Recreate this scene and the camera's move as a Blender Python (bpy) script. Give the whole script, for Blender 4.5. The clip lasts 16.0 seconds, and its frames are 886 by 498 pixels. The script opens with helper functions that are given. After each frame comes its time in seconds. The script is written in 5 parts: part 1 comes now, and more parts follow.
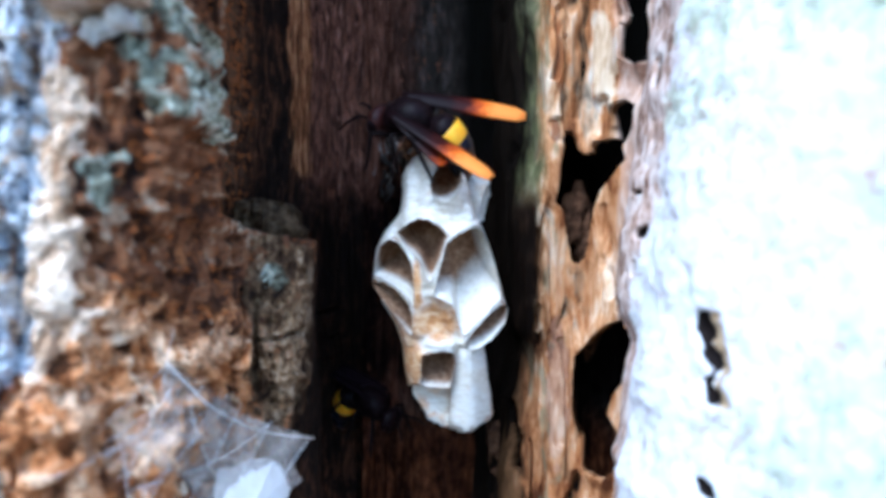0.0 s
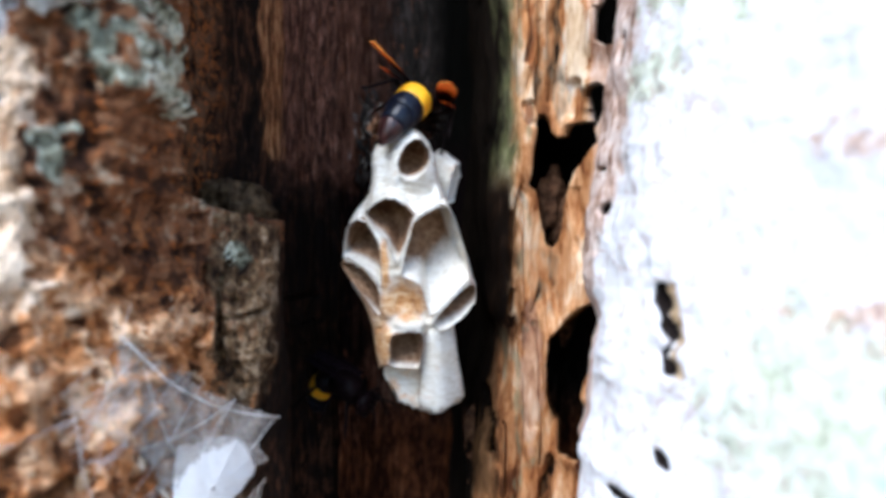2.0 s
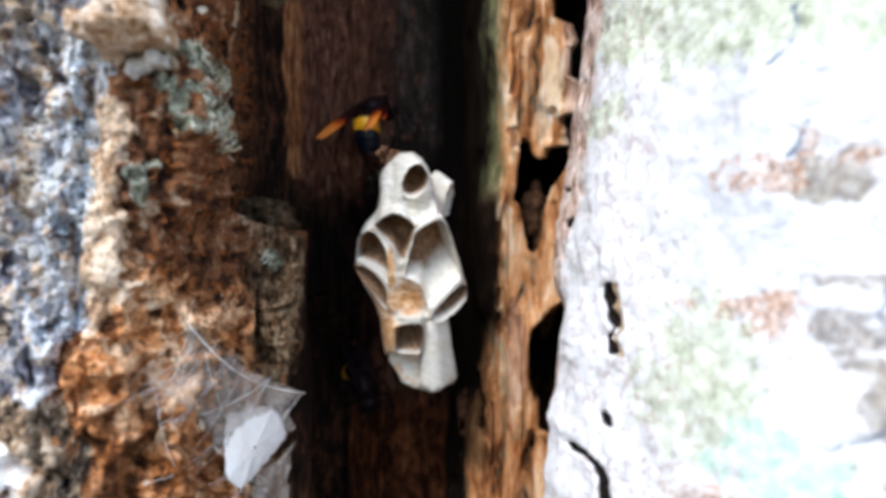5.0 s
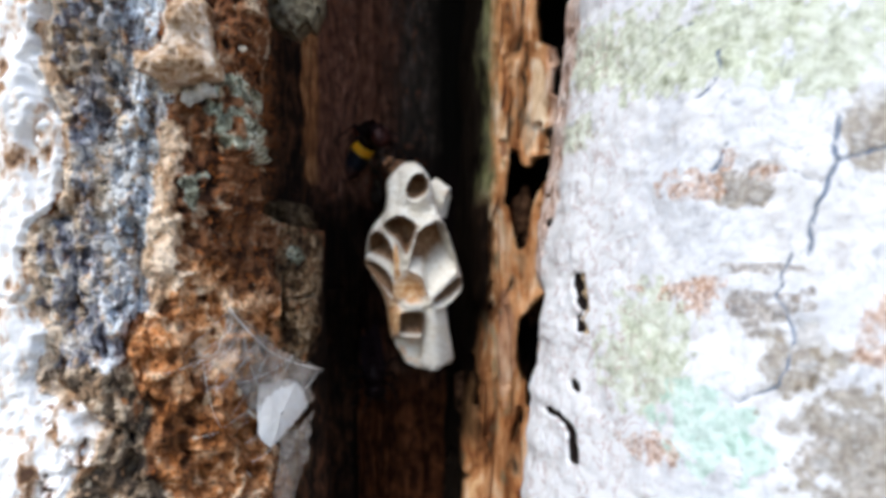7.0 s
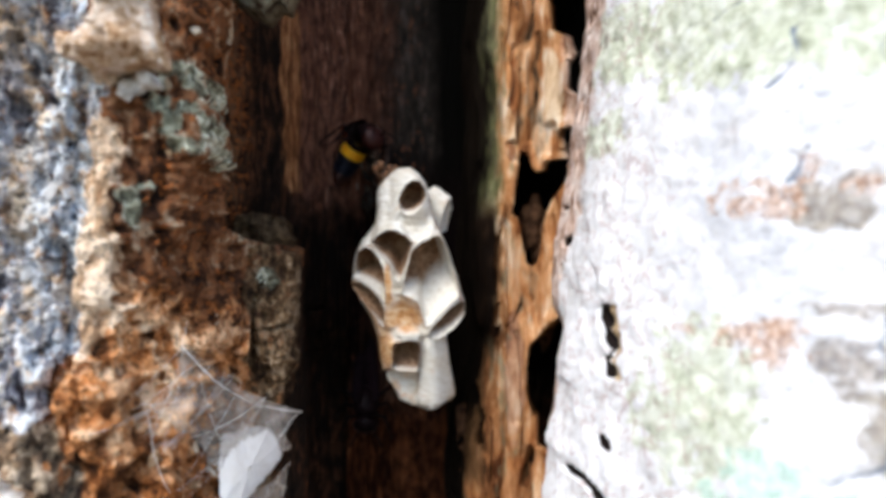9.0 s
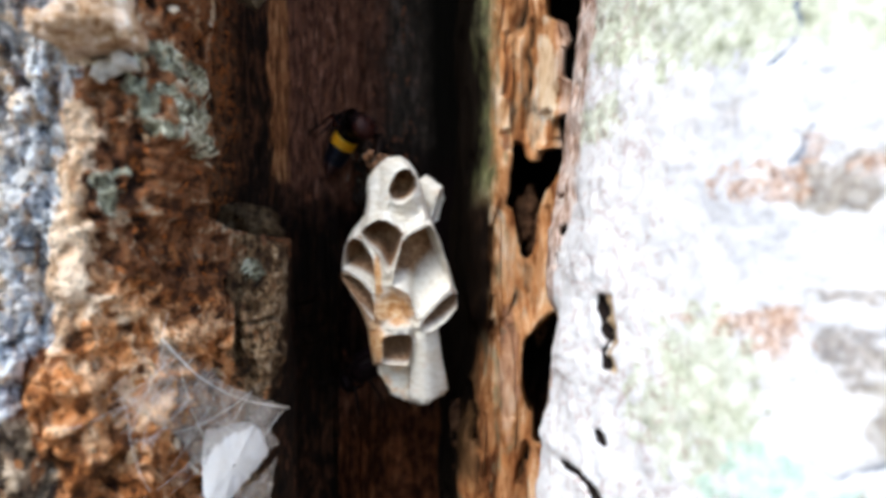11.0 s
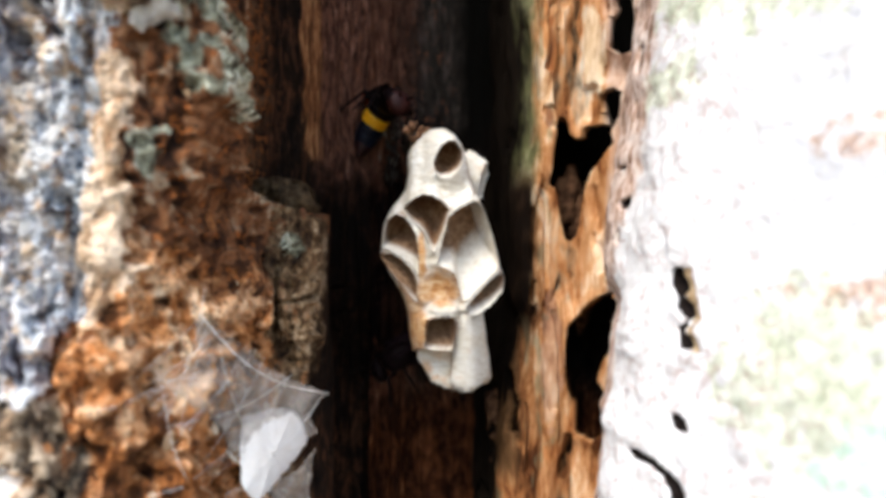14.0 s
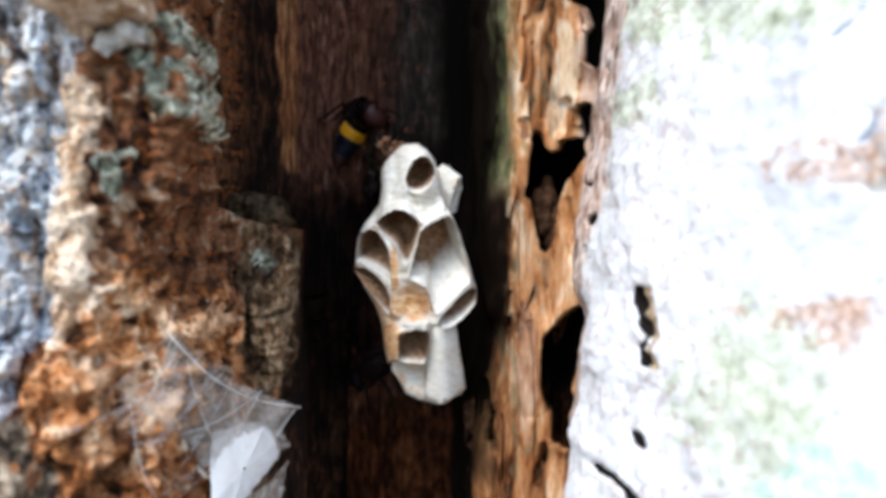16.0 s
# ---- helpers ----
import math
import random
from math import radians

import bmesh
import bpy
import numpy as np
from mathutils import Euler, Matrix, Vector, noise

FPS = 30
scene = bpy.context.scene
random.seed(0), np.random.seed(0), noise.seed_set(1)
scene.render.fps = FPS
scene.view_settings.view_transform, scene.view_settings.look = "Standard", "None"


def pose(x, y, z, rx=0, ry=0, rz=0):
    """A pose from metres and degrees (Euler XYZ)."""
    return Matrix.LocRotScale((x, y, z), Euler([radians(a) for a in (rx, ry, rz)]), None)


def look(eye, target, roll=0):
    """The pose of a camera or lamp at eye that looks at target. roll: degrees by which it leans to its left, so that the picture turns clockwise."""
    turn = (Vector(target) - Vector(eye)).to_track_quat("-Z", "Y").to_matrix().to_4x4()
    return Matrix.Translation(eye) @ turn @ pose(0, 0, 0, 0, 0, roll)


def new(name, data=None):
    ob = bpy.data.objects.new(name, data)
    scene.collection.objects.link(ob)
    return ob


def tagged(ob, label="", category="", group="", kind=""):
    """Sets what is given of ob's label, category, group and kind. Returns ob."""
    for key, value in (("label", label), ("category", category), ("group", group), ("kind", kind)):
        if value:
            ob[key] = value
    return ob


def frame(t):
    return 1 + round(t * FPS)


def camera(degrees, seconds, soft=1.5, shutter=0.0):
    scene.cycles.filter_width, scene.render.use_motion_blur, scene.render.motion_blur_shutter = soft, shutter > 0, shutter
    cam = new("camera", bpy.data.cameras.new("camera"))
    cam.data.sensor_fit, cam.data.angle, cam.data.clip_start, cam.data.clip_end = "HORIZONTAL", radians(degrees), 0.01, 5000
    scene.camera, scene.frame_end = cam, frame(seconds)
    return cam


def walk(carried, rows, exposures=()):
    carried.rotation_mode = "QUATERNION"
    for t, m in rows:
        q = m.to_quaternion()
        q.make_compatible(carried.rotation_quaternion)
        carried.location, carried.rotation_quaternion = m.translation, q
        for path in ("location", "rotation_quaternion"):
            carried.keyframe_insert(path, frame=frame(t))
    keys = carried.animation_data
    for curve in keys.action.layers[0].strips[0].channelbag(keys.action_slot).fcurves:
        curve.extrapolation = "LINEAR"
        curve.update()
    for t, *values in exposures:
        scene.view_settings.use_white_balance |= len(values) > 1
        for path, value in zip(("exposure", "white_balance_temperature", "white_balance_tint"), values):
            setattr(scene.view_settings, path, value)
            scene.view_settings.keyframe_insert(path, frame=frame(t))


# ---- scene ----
from mathutils.bvhtree import BVHTree

cam = camera(70.0, 16.0, soft=4.0)
cam.data.dof.use_dof, cam.data.dof.focus_distance, cam.data.dof.aperture_fstop = True, 0.122, 12.0
PATH = [
    (0, (0.00366, 0.00255, 1.50353), (-0.0029, 2.0025, 1.5114), -0.03),
    (0.5, (0.00542, -0.00799, 1.50358), (0.0124, 1.9920, 1.5135), -0.10),
    (1, (0.00166, -0.00384, 1.50976), (-0.0003, 1.9961, 1.5205), -0.10),
    (1.5, (0.00354, 0.00277, 1.50121), (0.0028, 2.0028, 1.5084), -0.11),
    (2, (0.00894, 0.00281, 1.50016), (0.0087, 2.0028, 1.5049), -0.19),
    (2.5, (0.00501, -0.00353, 1.49518), (0.0047, 1.9965, 1.4956), -0.22),
    (3, (0.00769, -0.00713, 1.50156), (0.0143, 1.9928, 1.5106), -0.15),
    (3.5, (0.00615, -0.01947, 1.50241), (0.0154, 1.9805, 1.5106), -0.15),
    (6, (0.01112, -0.02085, 1.49674), (0.0098, 1.9791, 1.5023), -0.24),
    (6.5, (0.00625, -0.03430, 1.49235), (0.0002, 1.9657, 1.4962), -0.18),
    (7, (0.01002, -0.04129, 1.50018), (0.0117, 1.9587, 1.5101), -0.21),
    (7.5, (0.01102, -0.03685, 1.50499), (0.0128, 1.9631, 1.5210), -0.22),
    (8, (0.01003, -0.02701, 1.50252), (0.0090, 1.9730, 1.5141), -0.18),
    (8.5, (0.01015, -0.02187, 1.50429), (0.0064, 1.9781, 1.5184), -0.20),
    (11, (0.01173, -0.01538, 1.50285), (0.0158, 1.9846, 1.5086), -0.37),
    (11.5, (0.00776, -0.01731, 1.50129), (0.0084, 1.9827, 1.5103), -0.26),
    (12, (0.00500, -0.02439, 1.50228), (0.0033, 1.9756, 1.5111), -0.26),
    (12.5, (0.01121, -0.03379, 1.50762), (0.0167, 1.9662, 1.5208), -0.26),
    (13, (0.00523, -0.03606, 1.48332), (0.0103, 1.9639, 1.4746), -0.36),
    (13.5, (0.00305, -0.02213, 1.48422), (0.0088, 1.9778, 1.4764), -0.30),
    (14, (0.00286, -0.00753, 1.49826), (0.0025, 1.9924, 1.5087), -0.13),
    (14.5, (0.00266, -0.00521, 1.50202), (0.0058, 1.9948, 1.5120), -0.17),
    (15, (0.00219, -0.00819, 1.50454), (0.0083, 1.9918, 1.5171), -0.17),
    (15.5, (0.00550, -0.00427, 1.50480), (0.0111, 1.9957, 1.5172), -0.28),
    (16, (0.00728, -0.00902, 1.50115), (0.0223, 1.9909, 1.5089), -0.24),
]
EXPOSURES = [
    (0, 1.4, 4900, 6), (0.5, 1.33, 5000, 6), (1.5, 1.3, 5600, 9), (3, 1.25, 5850, 10), (3.5, 1.15, 6050, 10), (6, 1.0, 6200, 10), (7, 0.75, 6300, 10),
    (8.5, 0.95, 6500, 11), (11, 1.05, 6400, 10), (12.5, 0.9, 6500, 10), (13.2, 0.85, 6500, 10), (13.6, 0.93, 6550, 10), (14, 1.25, 6800, 11), (14.5, 1.32, 6800, 11), (16, 1.15, 6100, 9),
]
walk(cam, [(t, look(eye, target, roll)) for t, eye, target, roll in PATH], EXPOSURES)

# ---- world and sun ----
world = bpy.data.worlds.new("sky")
scene.world = world
world.use_nodes = True
wn = world.node_tree.nodes
sky = wn.new("ShaderNodeTexSky")
sky.sky_type = "NISHITA"
sky.sun_disc = False
sky.sun_elevation, sky.sun_rotation = radians(45), radians(217)
world.node_tree.links.new(sky.outputs[0], wn["Background"].inputs[0])
wn["Background"].inputs[1].default_value = 0.15
sun = new("sun", bpy.data.lights.new("sun", "SUN"))
sun.data.energy, sun.data.angle, sun.data.color = 1.5, radians(30), (1.0, 0.96, 0.9)
sun.matrix_world = look((-0.45, -1.0, 2.75), (0, 0.1, 1.5))


# ---- materials ----
class Nodes:
    """Short hand for building a node material; places are in millimetres round the nest."""

    def __init__(self, name, rough=0.8, spec=0.3):
        self.m = bpy.data.materials.new(name)
        self.m.use_nodes = True
        self.t = self.m.node_tree
        self.bsdf = self.t.nodes["Principled BSDF"]
        self.bsdf.inputs["Roughness"].default_value = rough
        self.bsdf.inputs["Specular IOR Level"].default_value = spec
        geo = self.node("ShaderNodeNewGeometry")
        shift = self.node("ShaderNodeVectorMath")
        shift.operation = "SUBTRACT"
        self.link(geo.outputs["Position"], shift.inputs[0])
        shift.inputs[1].default_value = (0, 0, 1.5)
        big = self.node("ShaderNodeVectorMath")
        big.operation = "SCALE"
        self.link(shift.outputs[0], big.inputs[0])
        big.inputs["Scale"].default_value = 1000
        self.place = big.outputs[0]
        parts = self.node("ShaderNodeSeparateXYZ")
        self.link(self.place, parts.inputs[0])
        self.x, self.y, self.z = parts.outputs

    def node(self, kind):
        return self.t.nodes.new(kind)

    def link(self, a, b):
        self.t.links.new(a, b)

    def put(self, value, socket):
        if isinstance(value, bpy.types.NodeSocket):
            self.link(value, socket)
        elif isinstance(value, tuple) and len(value) == 3 and socket.type == "RGBA":
            socket.default_value = (*value, 1)
        else:
            socket.default_value = value

    def own(self):
        """Use the thing's own space, so that grain travels with what moves."""
        tex = self.node("ShaderNodeTexCoord")
        big = self.node("ShaderNodeVectorMath")
        big.operation = "SCALE"
        self.link(tex.outputs["Object"], big.inputs[0])
        big.inputs["Scale"].default_value = 1000
        self.place = big.outputs[0]
        parts = self.node("ShaderNodeSeparateXYZ")
        self.link(self.place, parts.inputs[0])
        self.x, self.y, self.z = parts.outputs
        return self

    def math(self, op, a, b=0.0, clamp=False):
        n = self.node("ShaderNodeMath")
        n.operation, n.use_clamp = op, clamp
        self.put(a, n.inputs[0]), self.put(b, n.inputs[1])
        return n.outputs[0]

    def noise(self, size, detail=4, stretch=(1, 1, 1), rough=0.6, warp=0.0):
        """Noise whose lumps are about size millimetres; 0 to 1."""
        m = self.node("ShaderNodeMapping")
        self.link(self.place, m.inputs[0])
        m.inputs["Scale"].default_value = tuple(1 / (size * s) for s in stretch)
        n = self.node("ShaderNodeTexNoise")
        self.link(m.outputs[0], n.inputs["Vector"])
        n.inputs["Scale"].default_value = 1
        n.inputs["Detail"].default_value, n.inputs["Roughness"].default_value, n.inputs["Distortion"].default_value = detail, rough, warp
        return n.outputs[0]

    def cells(self, size, stretch=(1, 1, 1), feature="F1"):
        m = self.node("ShaderNodeMapping")
        self.link(self.place, m.inputs[0])
        m.inputs["Scale"].default_value = tuple(1 / (size * s) for s in stretch)
        n = self.node("ShaderNodeTexVoronoi")
        n.feature = feature
        self.link(m.outputs[0], n.inputs["Vector"])
        n.inputs["Scale"].default_value = 1
        return n.outputs[0]

    def mosaic(self, size, stretch=(1, 1, 1), warp=0.8):
        """A random value for each of many ragged lumps of about size millimetres."""
        m = self.node("ShaderNodeMapping")
        self.link(self.place, m.inputs[0])
        m.inputs["Scale"].default_value = tuple(1 / (size * s) for s in stretch)
        w = self.node("ShaderNodeTexNoise")
        self.link(m.outputs[0], w.inputs["Vector"])
        w.inputs["Scale"].default_value, w.inputs["Detail"].default_value = 1.3, 4
        off = self.node("ShaderNodeVectorMath")
        off.operation = "MULTIPLY_ADD"
        self.link(w.outputs["Color"], off.inputs[0])
        off.inputs[1].default_value = (2 * warp,) * 3
        self.link(m.outputs[0], off.inputs[2])
        v = self.node("ShaderNodeTexVoronoi")
        v.feature = "SMOOTH_F1"
        v.inputs["Smoothness"].default_value = 0.25
        self.link(off.outputs[0], v.inputs["Vector"])
        v.inputs["Scale"].default_value = 1
        parts = self.node("ShaderNodeSeparateColor")
        self.link(v.outputs["Color"], parts.inputs[0])
        return parts.outputs[0]

    def step(self, value, lo, hi):
        n = self.node("ShaderNodeMapRange")
        n.interpolation_type = "SMOOTHSTEP"
        self.put(value, n.inputs["Value"])
        n.inputs["From Min"].default_value, n.inputs["From Max"].default_value = min(lo, hi), max(lo, hi)
        n.inputs["To Min"].default_value, n.inputs["To Max"].default_value = (0, 1) if lo < hi else (1, 0)
        return n.outputs[0]

    def ramp(self, value, *stops):
        n = self.node("ShaderNodeValToRGB")
        self.put(value, n.inputs[0])
        e = n.color_ramp.elements
        while len(e) < len(stops):
            e.new(0.5)
        for k, (at, colour) in zip(e, stops):
            k.position, k.color = at, (*colour, 1)
        return n.outputs[0]

    def mix(self, fac, a, b, how="MIX"):
        n = self.node("ShaderNodeMix")
        n.data_type, n.blend_type = "RGBA", how
        self.put(fac, n.inputs[0]), self.put(a, n.inputs[6]), self.put(b, n.inputs[7])
        return n.outputs[2]

    def blob(self, x, z, rx, rz, ragged=0.5, size=4.0, edge=0.2):
        """A ragged patch round (x, z), 1 inside."""
        a = self.math("POWER", self.math("DIVIDE", self.math("SUBTRACT", self.x, x), rx), 2)
        b = self.math("POWER", self.math("DIVIDE", self.math("SUBTRACT", self.z, z), rz), 2)
        d = self.math("ADD", self.math("ADD", a, b), self.math("MULTIPLY", self.math("SUBTRACT", self.noise(size, 5), 0.5), ragged * 4))
        return self.step(d, 0.95 + edge, 0.95 - edge)

    def bump(self, height, far=0.3, strength=0.6):
        n = self.node("ShaderNodeBump")
        self.put(height, n.inputs["Height"])
        n.inputs["Distance"].default_value, n.inputs["Strength"].default_value = far / 1000, strength
        self.link(n.outputs[0], self.bsdf.inputs["Normal"])

    def done(self, colour, rough=None):
        self.put(colour, self.bsdf.inputs["Base Color"])
        if rough is not None:
            self.put(rough, self.bsdf.inputs["Roughness"])
        return self.m

    def attr(self, name):
        a = self.node("ShaderNodeAttribute")
        a.attribute_name = name
        return a.outputs["Fac"]

    def random(self):
        return self.node("ShaderNodeObjectInfo").outputs["Random"]


def left_bark_material():
    n = Nodes("weathered_bark", 0.9, 0.1)
    mid, fine, speck = n.noise(2.6, 5, (1, 1, 1.8), 0.62), n.noise(0.7, 4), n.noise(1.3, 5, (1, 1, 1), 0.7)
    big, small = n.mosaic(4.0, (1, 1, 1.6)), n.mosaic(1.7, (1, 1, 2.0))
    ridge = n.attr("ridge")
    # Ridge height adds worn pale crests and crevice shade to the colour tone
    tone = n.math("ADD", n.math("ADD", n.math("MULTIPLY", big, 0.2), n.math("MULTIPLY", small, 0.22)), n.math("ADD", n.math("MULTIPLY", mid, 0.28), n.math("MULTIPLY", ridge, 0.3)))
    rust = n.ramp(tone, (0.34, (0.010, 0.006, 0.004)), (0.45, (0.052, 0.022, 0.012)), (0.55, (0.15, 0.060, 0.026)), (0.66, (0.22, 0.105, 0.052)), (0.78, (0.44, 0.34, 0.24)))
    rust = n.mix(n.math("MULTIPLY", n.step(speck, 0.55, 0.63), 0.8), rust, (0.36, 0.11, 0.026))
    orange = n.ramp(tone, (0.34, (0.020, 0.008, 0.004)), (0.43, (0.13, 0.045, 0.014)), (0.52, (0.39, 0.145, 0.045)), (0.62, (0.54, 0.255, 0.11)), (0.74, (0.78, 0.56, 0.37)))
    orange = n.mix(n.math("MULTIPLY", n.step(n.noise(4.5, 6, (1, 1, 1), 0.65), 0.49, 0.57), 0.75), orange, n.ramp(tone, (0.32, (0.06, 0.024, 0.010)), (0.52, (0.28, 0.120, 0.050)), (0.72, (0.60, 0.36, 0.20))))
    orange = n.mix(n.math("MULTIPLY", n.step(n.noise(5.5, 5, (1, 1, 1.6), 0.65), 0.49, 0.41), 0.7), orange, rust)
    streak = n.noise(1.1, 6, (1, 1, 3.0), 0.7, 0.5)
    slate = n.ramp(n.math("ADD", n.math("ADD", n.math("MULTIPLY", streak, 0.45), n.math("MULTIPLY", tone, 0.25)), n.math("MULTIPLY", ridge, 0.3)), (0.36, (0.010, 0.007, 0.009)), (0.47, (0.045, 0.040, 0.052)), (0.55, (0.13, 0.135, 0.175)), (0.62, (0.34, 0.34, 0.375)), (0.70, (0.72, 0.68, 0.64)))
    slate = n.mix(n.step(n.noise(5, 6, (1, 1, 2.6), 0.65), 0.49, 0.59), slate, n.ramp(tone, (0.32, (0.05, 0.028, 0.016)), (0.5, (0.27, 0.165, 0.09)), (0.66, (0.70, 0.58, 0.44))))
    crusty = n.ramp(n.math("ADD", n.math("MULTIPLY", streak, 0.5), n.math("MULTIPLY", tone, 0.5)), (0.37, (0.07, 0.075, 0.10)), (0.46, (0.32, 0.385, 0.47)), (0.55, (0.72, 0.76, 0.80)))
    slate = n.mix(n.math("MULTIPLY", n.step(n.math("ADD", n.noise(6.5, 6, (1, 1, 1.5), 0.65, 0.6), n.math("MULTIPLY", n.step(n.z, 14, -6), 0.03)), 0.43, 0.52), n.step(n.x, -56, -46)), slate, crusty)
    slate = n.mix(n.math("MULTIPLY", n.blob(-51, 36, 6, 11, 0.9, 4), 0.5), slate, n.ramp(streak, (0.4, (0.016, 0.013, 0.016)), (0.55, (0.09, 0.062, 0.048)), (0.68, (0.26, 0.22, 0.19))))
    slate = n.mix(n.math("MULTIPLY", n.step(n.noise(2.4, 5, (1, 1, 1.4), 0.7), 0.53, 0.61), 0.85), slate, n.ramp(tone, (0.32, (0.05, 0.022, 0.010)), (0.5, (0.26, 0.13, 0.06)), (0.66, (0.60, 0.44, 0.29))))
    slate = n.mix(n.math("MULTIPLY", n.step(n.noise(2.9, 5, (1.4, 1.4, 0.6), 0.7), 0.455, 0.37), 0.75), slate, (0.012, 0.013, 0.022))
    white = n.ramp(n.math("ADD", n.math("MULTIPLY", tone, 0.45), n.math("MULTIPLY", n.noise(5.0, 5, (1, 1, 2.6), 0.6, 0.6), 0.55)), (0.37, (0.10, 0.055, 0.035)), (0.435, (0.48, 0.29, 0.17)), (0.48, (0.80, 0.69, 0.59)), (0.525, (0.93, 0.92, 0.91)))
    olive = n.ramp(n.math("ADD", n.math("MULTIPLY", n.noise(1.0, 6, (1, 1, 2.2), 0.7, 0.4), 0.6), n.math("MULTIPLY", tone, 0.4)), (0.39, (0.010, 0.006, 0.004)), (0.47, (0.066, 0.036, 0.018)), (0.56, (0.19, 0.118, 0.062)), (0.67, (0.46, 0.35, 0.24)))
    mixed = n.mix(n.step(n.noise(4, 5, (1, 1, 1.4)), 0.49, 0.57), n.ramp(tone, (0.36, (0.012, 0.010, 0.011)), (0.54, (0.085, 0.062, 0.045)), (0.70, (0.36, 0.24, 0.15))), n.ramp(tone, (0.34, (0.03, 0.022, 0.018)), (0.54, (0.27, 0.20, 0.135)), (0.68, (0.66, 0.54, 0.41))))
    cream = n.ramp(tone, (0.3, (0.24, 0.12, 0.06)), (0.48, (0.48, 0.32, 0.20)), (0.68, (0.74, 0.60, 0.46)))
    lichen = n.ramp(n.math("ADD", n.math("MULTIPLY", small, 0.4), n.math("MULTIPLY", n.noise(1.2, 4), 0.6)), (0.3, (0.07, 0.062, 0.042)), (0.48, (0.30, 0.31, 0.23)), (0.62, (0.64, 0.65, 0.54)))
    c, wide = rust, n.noise(7, 4, (1, 1, 1.5), 0.6, 0.5)
    for name, colour in (("orange", orange), ("mixed", mixed), ("slate", slate), ("olive", olive), ("lichen", lichen), ("cream", cream), ("white", white)):
        f = n.math("ADD", n.attr(name), n.math("ADD", n.math("MULTIPLY", n.math("SUBTRACT", mid, 0.5), 1.1), n.math("MULTIPLY", n.math("SUBTRACT", wide, 0.5), 1.3)))
        if name == "white":
            c = n.mix(1.0, c, (1.16, 1.15, 1.13), "MULTIPLY")
        c = n.mix(n.step(f, 0.44, 0.58), c, colour)
    level = n.math("SUBTRACT", 1.0, n.math("MULTIPLY", n.attr("white"), 0.85))
    c = n.mix(n.math("MULTIPLY", n.step(fine, 0.46, 0.38), n.math("MULTIPLY", level, 0.75)), c, (0.02, 0.013, 0.01))
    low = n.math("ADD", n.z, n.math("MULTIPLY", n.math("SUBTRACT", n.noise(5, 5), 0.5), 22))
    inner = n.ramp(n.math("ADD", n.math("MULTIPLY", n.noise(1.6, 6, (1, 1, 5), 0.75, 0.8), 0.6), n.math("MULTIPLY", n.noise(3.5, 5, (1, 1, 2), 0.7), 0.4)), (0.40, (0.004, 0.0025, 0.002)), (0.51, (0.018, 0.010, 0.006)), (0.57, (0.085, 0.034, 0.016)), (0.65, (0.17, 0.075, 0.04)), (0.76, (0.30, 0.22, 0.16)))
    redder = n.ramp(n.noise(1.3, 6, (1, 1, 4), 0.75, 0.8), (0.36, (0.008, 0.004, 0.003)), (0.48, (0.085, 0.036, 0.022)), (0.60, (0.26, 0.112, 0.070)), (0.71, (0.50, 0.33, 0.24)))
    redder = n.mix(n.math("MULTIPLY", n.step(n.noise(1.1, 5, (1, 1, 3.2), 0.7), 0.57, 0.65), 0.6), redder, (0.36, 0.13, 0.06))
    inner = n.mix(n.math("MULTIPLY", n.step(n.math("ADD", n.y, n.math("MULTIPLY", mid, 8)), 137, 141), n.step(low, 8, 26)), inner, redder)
    # The bark lip's shade on this inner wall is put into its colour
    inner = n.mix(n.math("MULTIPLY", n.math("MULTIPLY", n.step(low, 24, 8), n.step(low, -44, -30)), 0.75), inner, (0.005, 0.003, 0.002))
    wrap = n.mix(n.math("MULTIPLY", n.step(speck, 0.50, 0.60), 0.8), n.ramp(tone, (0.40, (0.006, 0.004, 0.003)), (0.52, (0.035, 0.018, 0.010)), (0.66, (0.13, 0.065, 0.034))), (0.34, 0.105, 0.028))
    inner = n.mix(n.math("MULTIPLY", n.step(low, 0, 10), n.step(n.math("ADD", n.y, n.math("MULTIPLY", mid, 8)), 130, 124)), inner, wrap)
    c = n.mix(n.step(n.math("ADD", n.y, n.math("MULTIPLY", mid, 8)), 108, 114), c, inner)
    tan = n.ramp(n.noise(0.9, 6, (1, 1, 6), 0.7), (0.38, (0.05, 0.020, 0.009)), (0.50, (0.26, 0.10, 0.038)), (0.62, (0.50, 0.25, 0.11)))
    side = n.math("ADD", n.y, n.math("MULTIPLY", n.math("SUBTRACT", n.noise(2.2, 5, (1, 1, 4)), 0.5), 7))
    c = n.mix(n.math("MULTIPLY", n.math("MULTIPLY", n.step(side, 131.4, 132.2), n.step(side, 138.0, 137.2)), n.step(low, 17, 21)), c, tan)
    n.bump(n.math("MULTIPLY", level, n.math("ADD", n.math("MULTIPLY", tone, 0.8), n.math("ADD", n.math("MULTIPLY", fine, 0.3), n.math("MULTIPLY", speck, 0.5)))), 0.9, 0.8)
    return n.done(c)


